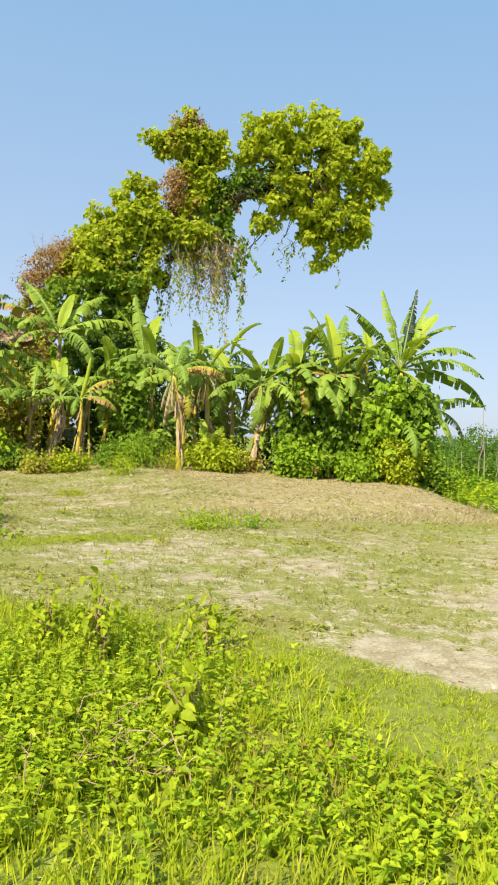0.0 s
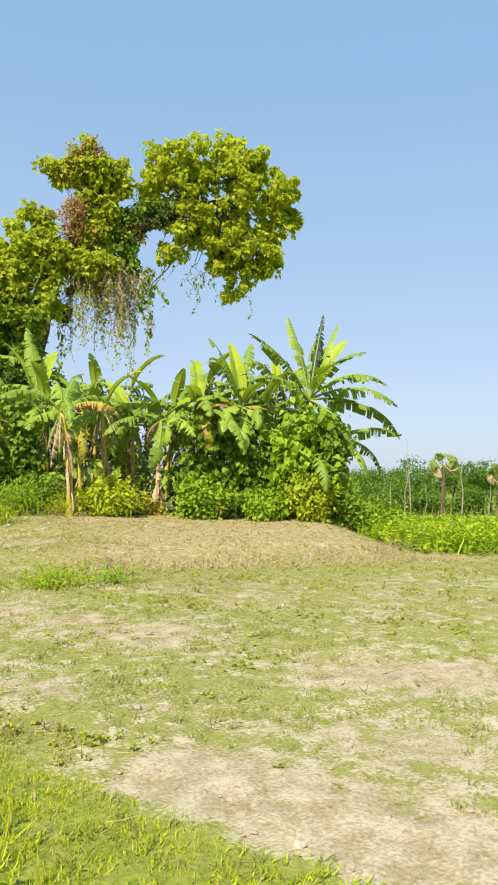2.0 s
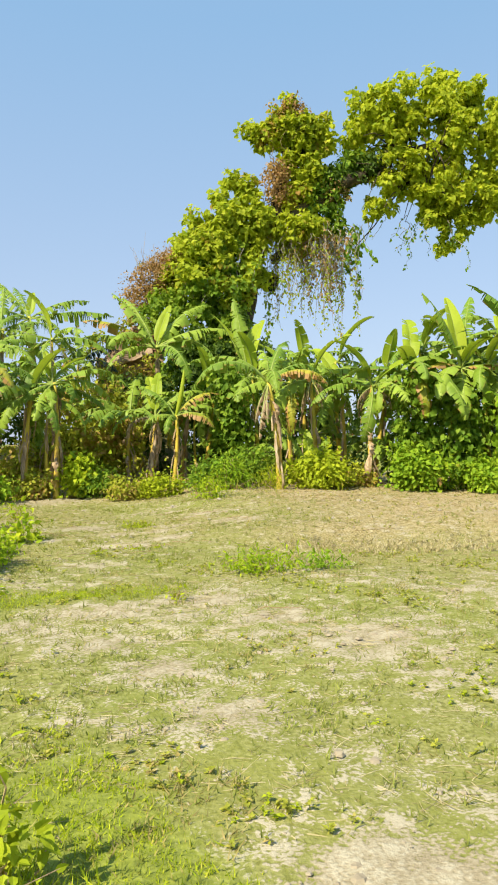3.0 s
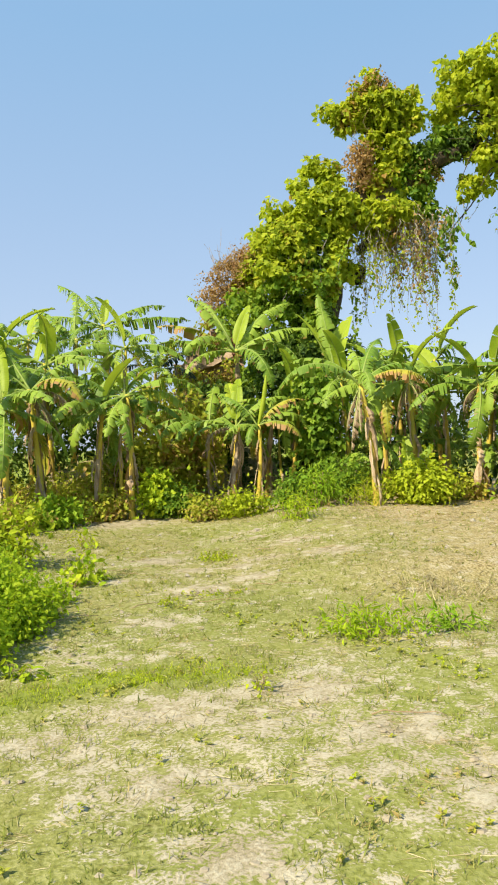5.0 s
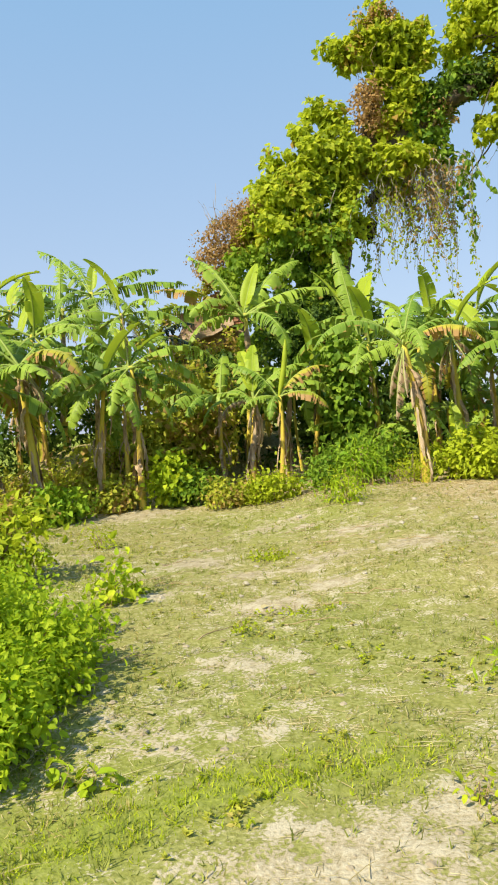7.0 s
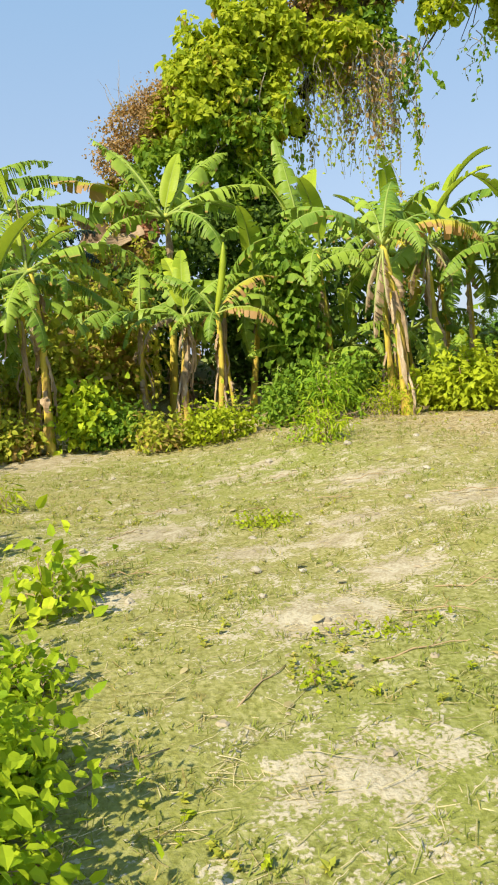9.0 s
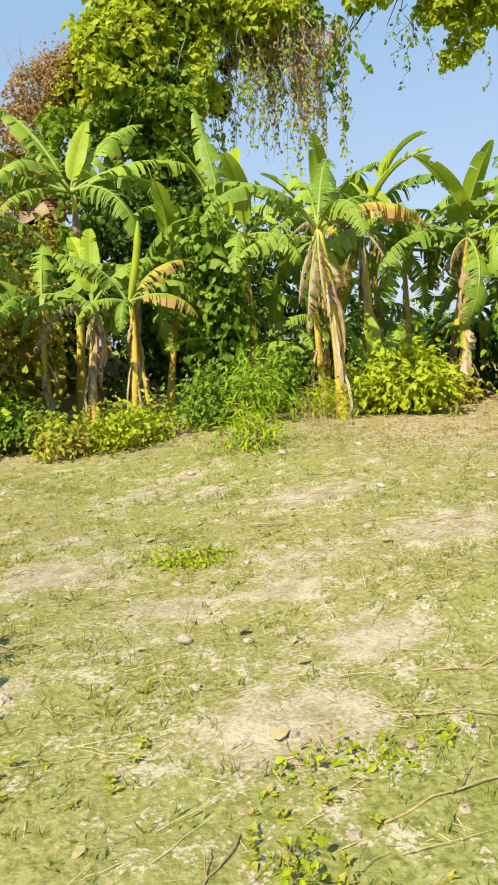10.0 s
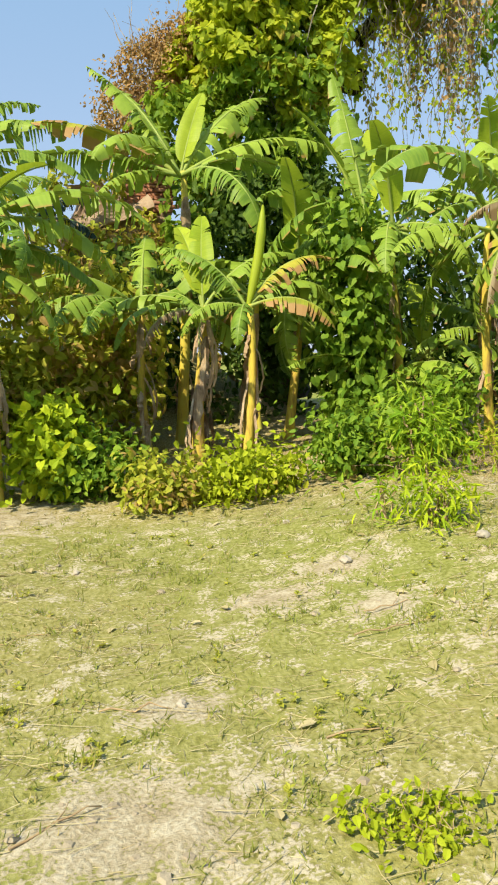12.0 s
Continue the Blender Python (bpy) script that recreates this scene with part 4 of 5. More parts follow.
banana((-2.7, 23.2), (-2.64, 23.2, 4.65), 0.13, [
    (100, 76, 20, 1.2, "leaf"), (170, 38, 50, 1.7, "leaf"), (185, 18, 55, 1.7, "leaf"), (160, 52, 40, 1.4, "leaf"), (10, 28, 70, 1.4, "leaf"), (340, 5, 90, 1.3, "leaf"), (250, 0, 100, 1.3, "leaf"),
    (200, -20, 60, 1.3, "leaf"), (300, -30, 60, 1.2, "dead")], sheaths=8, skirt=3, split=0.7, label="tall banana plant with feathery torn leaves")
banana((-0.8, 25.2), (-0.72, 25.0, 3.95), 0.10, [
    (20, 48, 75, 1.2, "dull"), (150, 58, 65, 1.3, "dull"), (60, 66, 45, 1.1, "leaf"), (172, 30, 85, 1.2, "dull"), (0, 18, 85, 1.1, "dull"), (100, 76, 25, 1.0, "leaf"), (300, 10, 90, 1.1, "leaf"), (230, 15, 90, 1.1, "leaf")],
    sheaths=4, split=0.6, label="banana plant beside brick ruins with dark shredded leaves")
banana((-4.82, 18.78), (-4.91, 18.78, 2.93), 0.11, count=11, length=1.7, sheaths=8, label="banana plant at the edge of the row")
# second row, half hidden
for x, y, h, n in ((-2.9, 20.8, 2.9, 10), (-1.06, 18.50, 2.3, 8), (-2.37, 19.72, 3.2, 9), (-3.5, 22.0, 3.6, 9), (-0.9, 21.4, 3.2, 8), (4.1, 20.4, 2.6, 8), (5.4, 20.4, 2.9, 9), (6.08, 20.04, 3.0, 9), (6.76, 18.99, 2.6, 8),
                   (7.72, 18.70, 3.1, 9), (8.58, 18.99, 3.3, 9), (4.8, 19.4, 2.4, 7), (9.55, 18.23, 3.3, 8)):
    banana((x, y), (x + rng.normal(0, 0.08), y, ground_z(x, y) + h), 0.09, count=n, length=1.35, sheaths=7, lowest=-25, label="banana plant standing half hidden in the second row")
# broad leaves low in the shade
for x, y, h in ((4.6, 20.8, 1.0), (6.9, 19.8, 1.0), (7.9, 19.9, 1.4), (3.9, 20.2, 0.7), (5.6, 20.4, 1.2), (2.7, 22.4, 1.9)):
    banana((x, y), (x, y, ground_z(x, y) + h), 0.06, count=8, length=1.25, sheaths=1, lowest=0, label="young banana plant in the shade of the row")
banana((4.95, 17.9), (4.95, 17.9, 0.95), 0.035, [(95, 80, 20, 0.9, "young"), (170, 70, 30, 0.8, "leaf"), (20, 65, 40, 0.8, "leaf")], sheaths=0, label="small banana shoot beside a bush")


# vines that climb the stems
def stem_vine(x, y, z0, z1, r, count, mat, label, leaf=0.115):
    blobs = []
    z = z0
    while z < z1:
        blobs.append((x + rng.normal(0, 0.05), y - 0.08, z, r * (0.8 + 0.4 * rng.random()), r * 0.8, r * 1.2))
        z += r * 1.1
    vine_mass(blobs, int(count * 1.4), leaf, mat, label, HEART, r * 0.35, 0.6, 14, droop=0.9, lobed=False)


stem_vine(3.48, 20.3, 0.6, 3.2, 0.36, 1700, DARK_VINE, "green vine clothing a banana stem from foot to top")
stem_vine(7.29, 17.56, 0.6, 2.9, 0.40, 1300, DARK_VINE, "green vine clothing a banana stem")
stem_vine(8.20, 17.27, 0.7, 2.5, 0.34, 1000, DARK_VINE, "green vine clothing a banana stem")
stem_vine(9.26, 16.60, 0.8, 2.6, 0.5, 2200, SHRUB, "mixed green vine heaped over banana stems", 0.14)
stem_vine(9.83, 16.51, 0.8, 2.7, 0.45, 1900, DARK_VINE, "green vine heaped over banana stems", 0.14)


# ---- shrubs and weeds ----
def shrub(x, y, w, h, count, leaf, mat, label, shape=OVATE, stems=9, name="shrub", category="shrub", depth=None, spread=0.13):
    z = ground_z(x, y)
    base = np.array([x, y, z])
    ob = thing(name, base, label, category)
    d = depth or w * 0.8
    spread = min(spread, 0.28 * h + 0.01)
    paths = []
    blobs = []
    for i in range(stems):
        a = rng.random() * 6.28
        r = rng.random() ** 0.5
        tip = np.array([math.cos(a) * r * w, math.sin(a) * r * d, h * (0.55 + 0.5 * rng.random()) * (1 - 0.35 * r * r)])
        root = np.array([tip[0] * 0.45, tip[1] * 0.45, -0.03])
        paths.append(bend(root, tip, 6, 0.05, 0.02))
        for u in (0.45, 0.72, 0.95):
            p = root + (tip - root) * u
            blobs.append((*p, 0.2 * w + 0.02, 0.2 * w + 0.02, 0.18 * h + 0.01))
    v, f = tubes(paths, [np.linspace(0.012, 0.004, 6) * min(0.6 + h, 1.6 * h + 0.06)] * stems, 4)
    part("stem_tangle", make_mesh("stem_tangle", v, f, TWIG), ob)["kind"] = "stuff"
    fine = 0.78 if h > 0.3 else 1.0
    v, f = clumps(blobs, int(count / fine ** 2.2), leaf * fine, shape, 12, spread, 0.3, 0.35)
    v[:, 2] = np.maximum(v[:, 2], 0.005)
    part("foliage", make_mesh("foliage", v, f, mat), ob)["kind"] = "stuff"
    return ob


shrub(0.02, 18.55, 0.24, 0.85, 620, 0.12, LUSH, "bright broad-leaved shrub beside a banana stem", HEART, 9)
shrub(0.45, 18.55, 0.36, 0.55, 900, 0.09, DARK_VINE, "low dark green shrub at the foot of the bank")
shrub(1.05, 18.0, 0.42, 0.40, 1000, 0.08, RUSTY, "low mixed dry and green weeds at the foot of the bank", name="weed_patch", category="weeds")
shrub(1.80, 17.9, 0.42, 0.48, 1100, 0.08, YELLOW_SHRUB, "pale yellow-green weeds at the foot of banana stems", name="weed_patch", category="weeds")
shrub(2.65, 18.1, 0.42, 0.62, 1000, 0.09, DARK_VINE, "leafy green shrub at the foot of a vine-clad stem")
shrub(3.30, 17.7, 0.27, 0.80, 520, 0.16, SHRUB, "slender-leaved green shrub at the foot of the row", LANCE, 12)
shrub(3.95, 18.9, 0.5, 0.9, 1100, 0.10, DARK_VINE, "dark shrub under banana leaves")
shrub(2.75, 16.2, 0.16, 0.42, 320, 0.11, LUSH, "small upright green shrub standing in the open field", LANCE, 10)
shrub(2.50, 16.5, 0.09, 0.38, 90, 0.10, SHRUB, "small sparse shrub standing in the open field", LANCE, 6)
shrub(4.1, 17.6, 0.45, 0.55, 700, 0.10, YELLOW_SHRUB, "dry yellow-green weeds beside a leaning stem", LANCE, 10, name="weed_patch", category="weeds")
shrub(5.35, 17.6, 0.72, 0.85, 2200, 0.11, YELLOW_SHRUB, "bright yellow-green rounded bush before banana stems", OVATE, 16)
shrub(6.15, 18.2, 0.4, 0.5, 700, 0.09, RUSTY, "low dry weeds between bushes", name="weed_patch", category="weeds")
shrub(7.14, 17.08, 0.7, 0.85, 2200, 0.12, SHRUB, "wide bright green bush at the foot of the row", OVATE, 18)
shrub(8.30, 16.60, 0.75, 0.7, 1800, 0.11, SHRUB, "low green bush at the foot of the row", OVATE, 14)
shrub(9.26, 16.13, 0.7, 1.2, 2200, 0.11, YELLOW_SHRUB, "tangled yellow-green bush under the end banana", OVATE, 14)
shrub(10.12, 16.13, 0.7, 0.9, 1900, 0.10, DARK_VINE, "dark green bush at the end of the row", OVATE, 14)
shrub(11.18, 16.41, 0.9, 0.8, 1900, 0.10, SHRUB, "green bush past the end of the row", OVATE, 14)
shrub(-0.87, 18.59, 0.6, 0.6, 900, 0.10, RUSTY, "dry brush on an earth bank", name="weed_patch", category="weeds")
shrub(-1.9, 19.5, 0.7, 0.9, 1200, 0.10, RUSTY, "brown scrub on an earth bank", name="weed_patch", category="weeds")
shrub(-2.9, 18.7, 0.7, 0.9, 1200, 0.10, RUSTY, "brown scrub on an earth bank", name="weed_patch", category="weeds")
shrub(-1.2, 20.6, 0.8, 1.0, 1400, 0.10, RUSTY, "brown scrub on an earth bank", name="weed_patch", category="weeds")
shrub(-1.71, 17.46, 0.6, 0.55, 1100, 0.11, SHRUB, "low green weeds at the foot of banana stems", name="weed_patch", category="weeds")
shrub(-2.56, 16.90, 0.7, 0.6, 1200, 0.11, RUSTY, "dry weeds at the foot of banana stems", name="weed_patch", category="weeds")
shrub(-3.69, 17.28, 0.8, 0.9, 1500, 0.12, SHRUB, "green bush at the edge of the row")
shrub(-1.55, 13.3, 0.75, 0.85, 1500, 0.12, YELLOW_SHRUB, "bright yellow-green bush at the field edge", OVATE, 14)
shrub(-2.6, 14.4, 0.9, 0.9, 1700, 0.12, SHRUB, "green bush at the field edge", OVATE, 14)
# the lush bush that the path passes
for x, y, w, h, c in ((-0.45, 9.3, 0.60, 0.85, 2600), (-0.25, 10.3, 0.52, 0.65, 2200), (-0.95, 10.2, 0.6, 1.05, 2400), (-0.6, 11.3, 0.5, 0.55, 1500), (-1.3, 9.2, 0.7, 1.0, 2200), (-1.5, 11.3, 0.7, 0.9, 1800), (-0.9, 8.4, 0.5, 0.6, 1400)):
    shrub(x - (0.30 if y < 10 else 0.14), y, w, h, int(c * 1.7), 0.056, BUSH, "lush bright green weed bush with rounded leaves", OVATE, 18, spread=0.11)
for x, y, w, h, c, leaf in ((0.0, 9.35, 0.26, 0.36, 1500, 0.06), (-0.02, 9.85, 0.26, 0.34, 1500, 0.055), (0.02, 10.35, 0.22, 0.28, 1000, 0.055), (-0.08, 8.95, 0.24, 0.34, 1300, 0.06), (-0.1, 10.9, 0.2, 0.2, 500, 0.07), (0.14, 10.62, 0.15, 0.2, 420, 0.05), (0.12, 11.25, 0.16, 0.16, 320, 0.06), (0.2, 9.95, 0.14, 0.2, 420, 0.05)):
    shrub(x - 0.06, y, w, h, c, leaf, BUSH, "low bright green trailing weeds at the bush's foot", OVATE, 16, spread=0.09)
shrub(0.02, 12.2, 0.16, 0.34, 120, 0.10, LUSH, "small green weed at the bush's edge", OVATE, 7)
# low clumps in the field
shrub(3.00, 9.75, 0.42, 0.20, 700, 0.07, BUSH, "low clump of broad green weeds in the field", LANCE, 16, depth=0.22)
shrub(3.55, 9.80, 0.32, 0.15, 260, 0.08, SHRUB, "low clump of green weeds in the field", LANCE, 12, depth=0.2)
shrub(1.53, 13.55, 0.24, 0.07, 520, 0.032, YELLOW_SHRUB, "small yellow-green creeping weed on dry ground", OVATE, 12, depth=0.12)
shrub(1.60, 11.35, 0.33, 0.04, 200, 0.028, YELLOW_SHRUB, "creeping weed along the dry ground", OVATE, 9, depth=0.06)
shrub(1.21, 10.95, 0.07, 0.08, 100, 0.028, YELLOW_SHRUB, "tiny yellow-green weed on dry ground", OVATE, 6)
shrub(0.22, 12.4, 0.08, 0.12, 50, 0.06, YELLOW_SHRUB, "tiny yellow-green weed on dry ground", OVATE, 5)
shrub(-0.62, 15.2, 0.12, 0.28, 120, 0.09, YELLOW_SHRUB, "small bright weed standing in dry grass", LANCE, 6)
shrub(0.45, 8.9, 0.10, 0.10, 60, 0.07, LUSH, "tiny green weed on the path", OVATE, 5)
shrub(2.09, 8.53, 0.05, 0.09, 45, 0.035, YELLOW_SHRUB, "tiny yellow-green weed on dry ground", OVATE, 5)


def field_of(name, label, category, pts, size, mat, shape=BLADE, lean=0.5, wide=None, up=0.9):
    x, y = pts[:, 0], pts[:, 1]
    at = np.stack([x, y, height(x, y) - 0.004], -1)
    n = len(at)
    a = rng.random(n) * 6.283
    along = unit(np.stack([np.cos(a) * lean * rng.random(n) * 2, np.sin(a) * lean * rng.random(n) * 2, np.full(n, up)], -1))
    nor = unit(np.stack([np.cos(a), np.sin(a), np.full(n, 0.4)], -1) + rng.normal(0, 0.2, (n, 3)))
    v, f = scatter(shape, at, along, nor, size, wide)
    tagged(new(name, make_mesh(name, v, f, mat)), label, category, kind="stuff")


def spread_points(n, x0, x1, y0, y1, keep, tuft=0.0, per=1):
    c = np.stack([x0 + (x1 - x0) * rng.random(n), y0 + (y1 - y0) * rng.random(n)], -1)
    c = c[rng.random(n) < keep(c[:, 0], c[:, 1])]
    if per > 1:
        c = np.repeat(c, per, 0) + rng.normal(0, tuft, (len(c) * per, 2))
    return c


def start_zone(x, y):
    """The green growth where the walk begins."""
    line = np.maximum((y - 5.7) * 0.83 + (x - 0.5) * 0.55, np.maximum((y - 4.9) * 0.5 + (x - 1.5) * 0.86, x - 2.0 + 0.1 * (y - 3)))
    fade = step(-5.6, -3.0, x + 0.5 * wobble(x, y, 1.3, 6)) * step(-1.2, 0.8, y + 0.4 * wobble(x, y, 1.6, 5))
    return (1 - step(-0.25, 0.2, line + 0.15 * wobble(x, y, 2.1, 3))) * fade


def field_share(x, y):
    bare, straw, lush = soil_cover(x, y)
    tufts = step(-0.1, 0.7, wobble(x, y, 4.1, 2.2) + 0.5 * wobble(x, y, 9.0, 1.1))
    return np.clip((1 - bare * 1.1) * (0.25 + 0.75 * tufts) * (1 - 0.55 * straw), 0, 1)


p = spread_points(30000, -4, 12, 1.0, 18.2, field_share, 0.018, 6)
field_of("field_grass", "short thin worn grass over dry ground", "grass", p, 0.022 + 0.04 * rng.random(len(p)), GRASS, lean=0.9, wide=0.05 + 0.04 * rng.random(len(p)))
p = spread_points(26000, -2.5, 4.5, 2.0, 17.0, field_share, 0.02, 5)
field_of("close_grass", "short green grass in tufts along the path", "grass", p, 0.025 + 0.04 * rng.random(len(p)), GRASS, lean=0.9, wide=0.04 + 0.03 * rng.random(len(p)))


def litter_points(n):
    return spread_points(n, -3, 10, 2.0, 18.4, lambda x, y: 0.25 + 0.75 * soil_cover(x, y)[1])


p = litter_points(16000)
field_of("straw_litter", "dry straw and grass clippings lying on the soil", "straw", p, 0.05 + 0.16 * rng.random(len(p)) ** 2, STRAW, lean=3.0, wide=0.045, up=0.12)
p = spread_points(80000, -2.5, 6, 5.0, 18.2, lambda x, y: 0.35 + 0.65 * step(-0.3, 0.5, wobble(x, y, 2.0, 3.3)))
field_of("thatch", "fine bleached grass stems matted over the soil", "straw", p, 0.06 + 0.14 * rng.random(len(p)), STRAW, lean=3.0, wide=0.035, up=0.10)

# green growth at the start of the walk
p = spread_points(23000, -5, 3.5, -1.0, 6.8, start_zone, 0.02, 6)
field_of("tall_grass", "bright green knee-low grass in thick tufts", "grass", p, 0.05 + 0.10 * rng.random(len(p)) ** 1.4, TALL_GRASS, lean=0.7, wide=0.075)


def verge(x, y):
    return np.maximum(verge_share(x, y) * (1 - start_zone(x, y)), turf_band(x, y))


p = spread_points(26000, -1.0, 3.6, 1.0, 9.6, verge, 0.02, 6)
field_of("verge_grass", "short soft green grass beside bare soil", "grass", p, 0.016 + 0.028 * rng.random(len(p)), TALL_GRASS, lean=0.9, wide=0.04 + 0.03 * rng.random(len(p)))


def mound_top(x, y):
    edge = 8.3 + 0.33 * (y - 11.2)
    return step(10.9, 11.6, y) * step(2.2, 4.5, x) * (1 - step(-0.2, 0.5, x - edge)) * (0.35 + 0.65 * step(-0.2, 0.6, wobble(x, y, 2.6, 1.7)))


p = spread_points(11000, 2, 11, 10.8, 18.2, mound_top)
field_of("mound_straw", "matted dry straw and brown grass on the mound", "straw", p, 0.06 + 0.14 * rng.random(len(p)), STRAW, lean=2.2, wide=0.09, up=0.18)
p = spread_points(1300, 2.5, 9.5, 10.7, 11.9, lambda x, y: np.exp(-((y - 11.2 - 0.2 * wobble(x, y, 1.4, 2)) / 0.3) ** 2) * step(3.0, 4.0, x), 0.03, 5)
field_of("mound_edge_grass", "ragged brown grass along the foot of the mound", "grass", p, 0.05 + 0.09 * rng.random(len(p)), STRAW, lean=1.2, wide=0.12)


def weed_carpet(n, mat, keep, label, h=0.2, leaf=0.06, box=(-6.0, 3.0, 1.2, 6.6), shape=OVATE, name="weed_carpet"):
    c = spread_points(n, *box, keep)
    k = len(c)
    stem = height(c[:, 0], c[:, 1])
    per = 9
    hh = h * (0.4 + 0.9 * rng.random(k))
    u = np.tile(np.linspace(0.15, 1, per), k)
    who = np.repeat(np.arange(k), per)
    a = rng.random(k * per) * 6.283
    lean = rng.normal(0, 0.3, (k, 2))
    at = np.stack([c[who, 0] + lean[who, 0] * hh[who] * u, c[who, 1] + lean[who, 1] * hh[who] * u, stem[who] + hh[who] * u], -1)
    along = unit(np.stack([np.cos(a), np.sin(a), rng.normal(0.25, 0.4, k * per)], -1))
    upv = unit(np.stack([np.cos(a) * -0.5, np.sin(a) * -0.5, np.ones(k * per)], -1) + rng.normal(0, 0.25, (k * per, 3)))
    lv, lf = scatter(shape, at, along, upv, leaf * (0.6 + 0.8 * rng.random(k * per)) * (1.15 - 0.5 * u))
    root = np.stack([c[:, 0], c[:, 1], stem - 0.01], -1)
    tip = np.stack([lean[:, 0] * hh, lean[:, 1] * hh, hh], -1)
    sv, sf = scatter(BLADE, root, tip, np.tile((0.3, 1.0, 0.1), (k, 1)), np.linalg.norm(tip, axis=1), 0.07)
    v, f = join((lv, lf), (sv, sf))
    tagged(new(name, make_mesh(name, v, f, mat)), label, "weeds", kind="stuff")


def weed_zone(x, y):
    band = step(2.5, 3.6, y + 0.25 * x + 0.3 * wobble(x, y, 1.4, 1)) * start_zone(x + 0.05, y + 0.1)
    return band * np.clip(0.5 + 0.8 * wobble(x, y, 1.9, 0.7), 0.1, 1)


weed_carpet(26000, LUSH, weed_zone, "carpet of bright leafy weeds at the start of the path", 0.13, 0.040)
weed_carpet(3500, YELLOW_SHRUB, weed_zone, "yellow-green leafy weeds among grass", 0.15, 0.045)
for x, y, w, h in ((0.95, 4.55, 0.13, 0.55), (1.55, 4.6, 0.10, 0.42), (0.7, 4.9, 0.16, 0.4), (1.15, 3.5, 0.2, 0.36)):
    shrub(x, y, w * 0.6, h * 0.9, 90, 0.065, YELLOW_SHRUB, "upright leafy weed standing above low growth", OVATE, 6, name="tall_weed", category="weed", spread=0.06)
shrub(2.25, 2.9, 0.05, 0.10, 9, 0.075, DARK_VINE, "small broad-leaved seedling in short grass", HEART, 4, name="seedling", category="seedling", spread=0.04)


def dry_stalks(x, y, n, length, label):
    c = np.array([x, y, ground_z(x, y)])
    paths = []
    for _ in range(n):
        a = np.array([*rng.normal(0, 0.18, 2), 0.0])
        d = np.array([*rng.normal(0, 0.6, 2), 0.5 * rng.random() + 0.15])
        paths.append(bend(a, a + d * length * (0.4 + 0.6 * rng.random()), 5, 0.04, 0.015))
    v, f = tubes(paths, [np.linspace(0.0035, 0.0015, 5)] * n, 4)
    ob = new("dry_stalks", make_mesh("dry_stalks", v, f, SHEATH))
    ob.location = c
    tagged(ob, label, "stalks", kind="stuff")


dry_stalks(0.85, 3.3, 34, 0.4, "tangle of dry brown stalks in green grass")
dry_stalks(1.3, 4.3, 12, 0.45, "dry stalks among leafy weeds")
dry_stalks(3.5, 17.6, 30, 0.7, "dry straw-coloured stalks at the foot of the row")
dry_stalks(8.3, 11.7, 60, 0.5, "dry brushwood along the mound's edge")
dry_stalks(7.2, 11.6, 40, 0.4, "dry brushwood along the mound's edge")


# flat rosettes of small weeds in the field
def rosette_zone(x, y):
    bare, straw, lush = soil_cover(x, y)
    patch = step(0.05, 0.6, wobble(x, y, 3.3, 0.9) + 0.6 * wobble(x, y, 7.1, 2.4))
    return np.clip(patch * (1 - lush) * (1 - bare) ** 2 * (1 - 0.6 * step(9.5, 12, y)), 0, 1)


weed_carpet(22000, FIELD_WEED, rosette_zone, "low flat weeds in patches over the field", 0.03, 0.03, (-2.5, 11, 2.5, 17.5), DIAMOND)
weed_carpet(3000, YELLOW_SHRUB, rosette_zone, "low green weeds in patches over the field", 0.035, 0.028, (-1.5, 9, 3.0, 11.0), DIAMOND)


# green slope past the mound
def slope_zone(x, y):
    edge = 8.3 + 0.33 * (y - 11.2)
    return step(0.1, 0.9, x - edge) * step(-0.2, 0.6, y - (11.7 - 0.1 * (x - 8)) + 0.3 * wobble(x, y, 1.0, 2)) 


weed_carpet(9000, SHRUB, slope_zone, "green weeds covering the slope past the mound", 0.38, 0.14, (8, 30, 10.5, 30), DIAMOND)
weed_carpet(1200, LUSH, slope_zone, "bright weeds on the slope past the mound", 0.45, 0.12, (8, 20, 10.5, 18))
p = spread_points(5000, 9, 40, 11, 45, slope_zone, 0.1, 8)
field_of("slope_grass", "tall green grass on the slope past the mound", "grass", p, 0.2 + 0.35 * rng.random(len(p)), TALL_GRASS, lean=0.5, wide=0.25)


# ---- loose stones, clods and sticks ----
def lump(radius, seed, flat=0.6):
    bm = bmesh.new()
    bmesh.ops.create_icosphere(bm, subdivisions=2, radius=radius)
    for v in bm.verts:
        v.co *= 1 + 0.6 * noise.noise(v.co / radius * 1.1 + Vector((seed, 0, 0)))
        v.co.z *= flat
    me = bpy.data.meshes.new("stone")
    bm.to_mesh(me)
    bm.free()
    return me


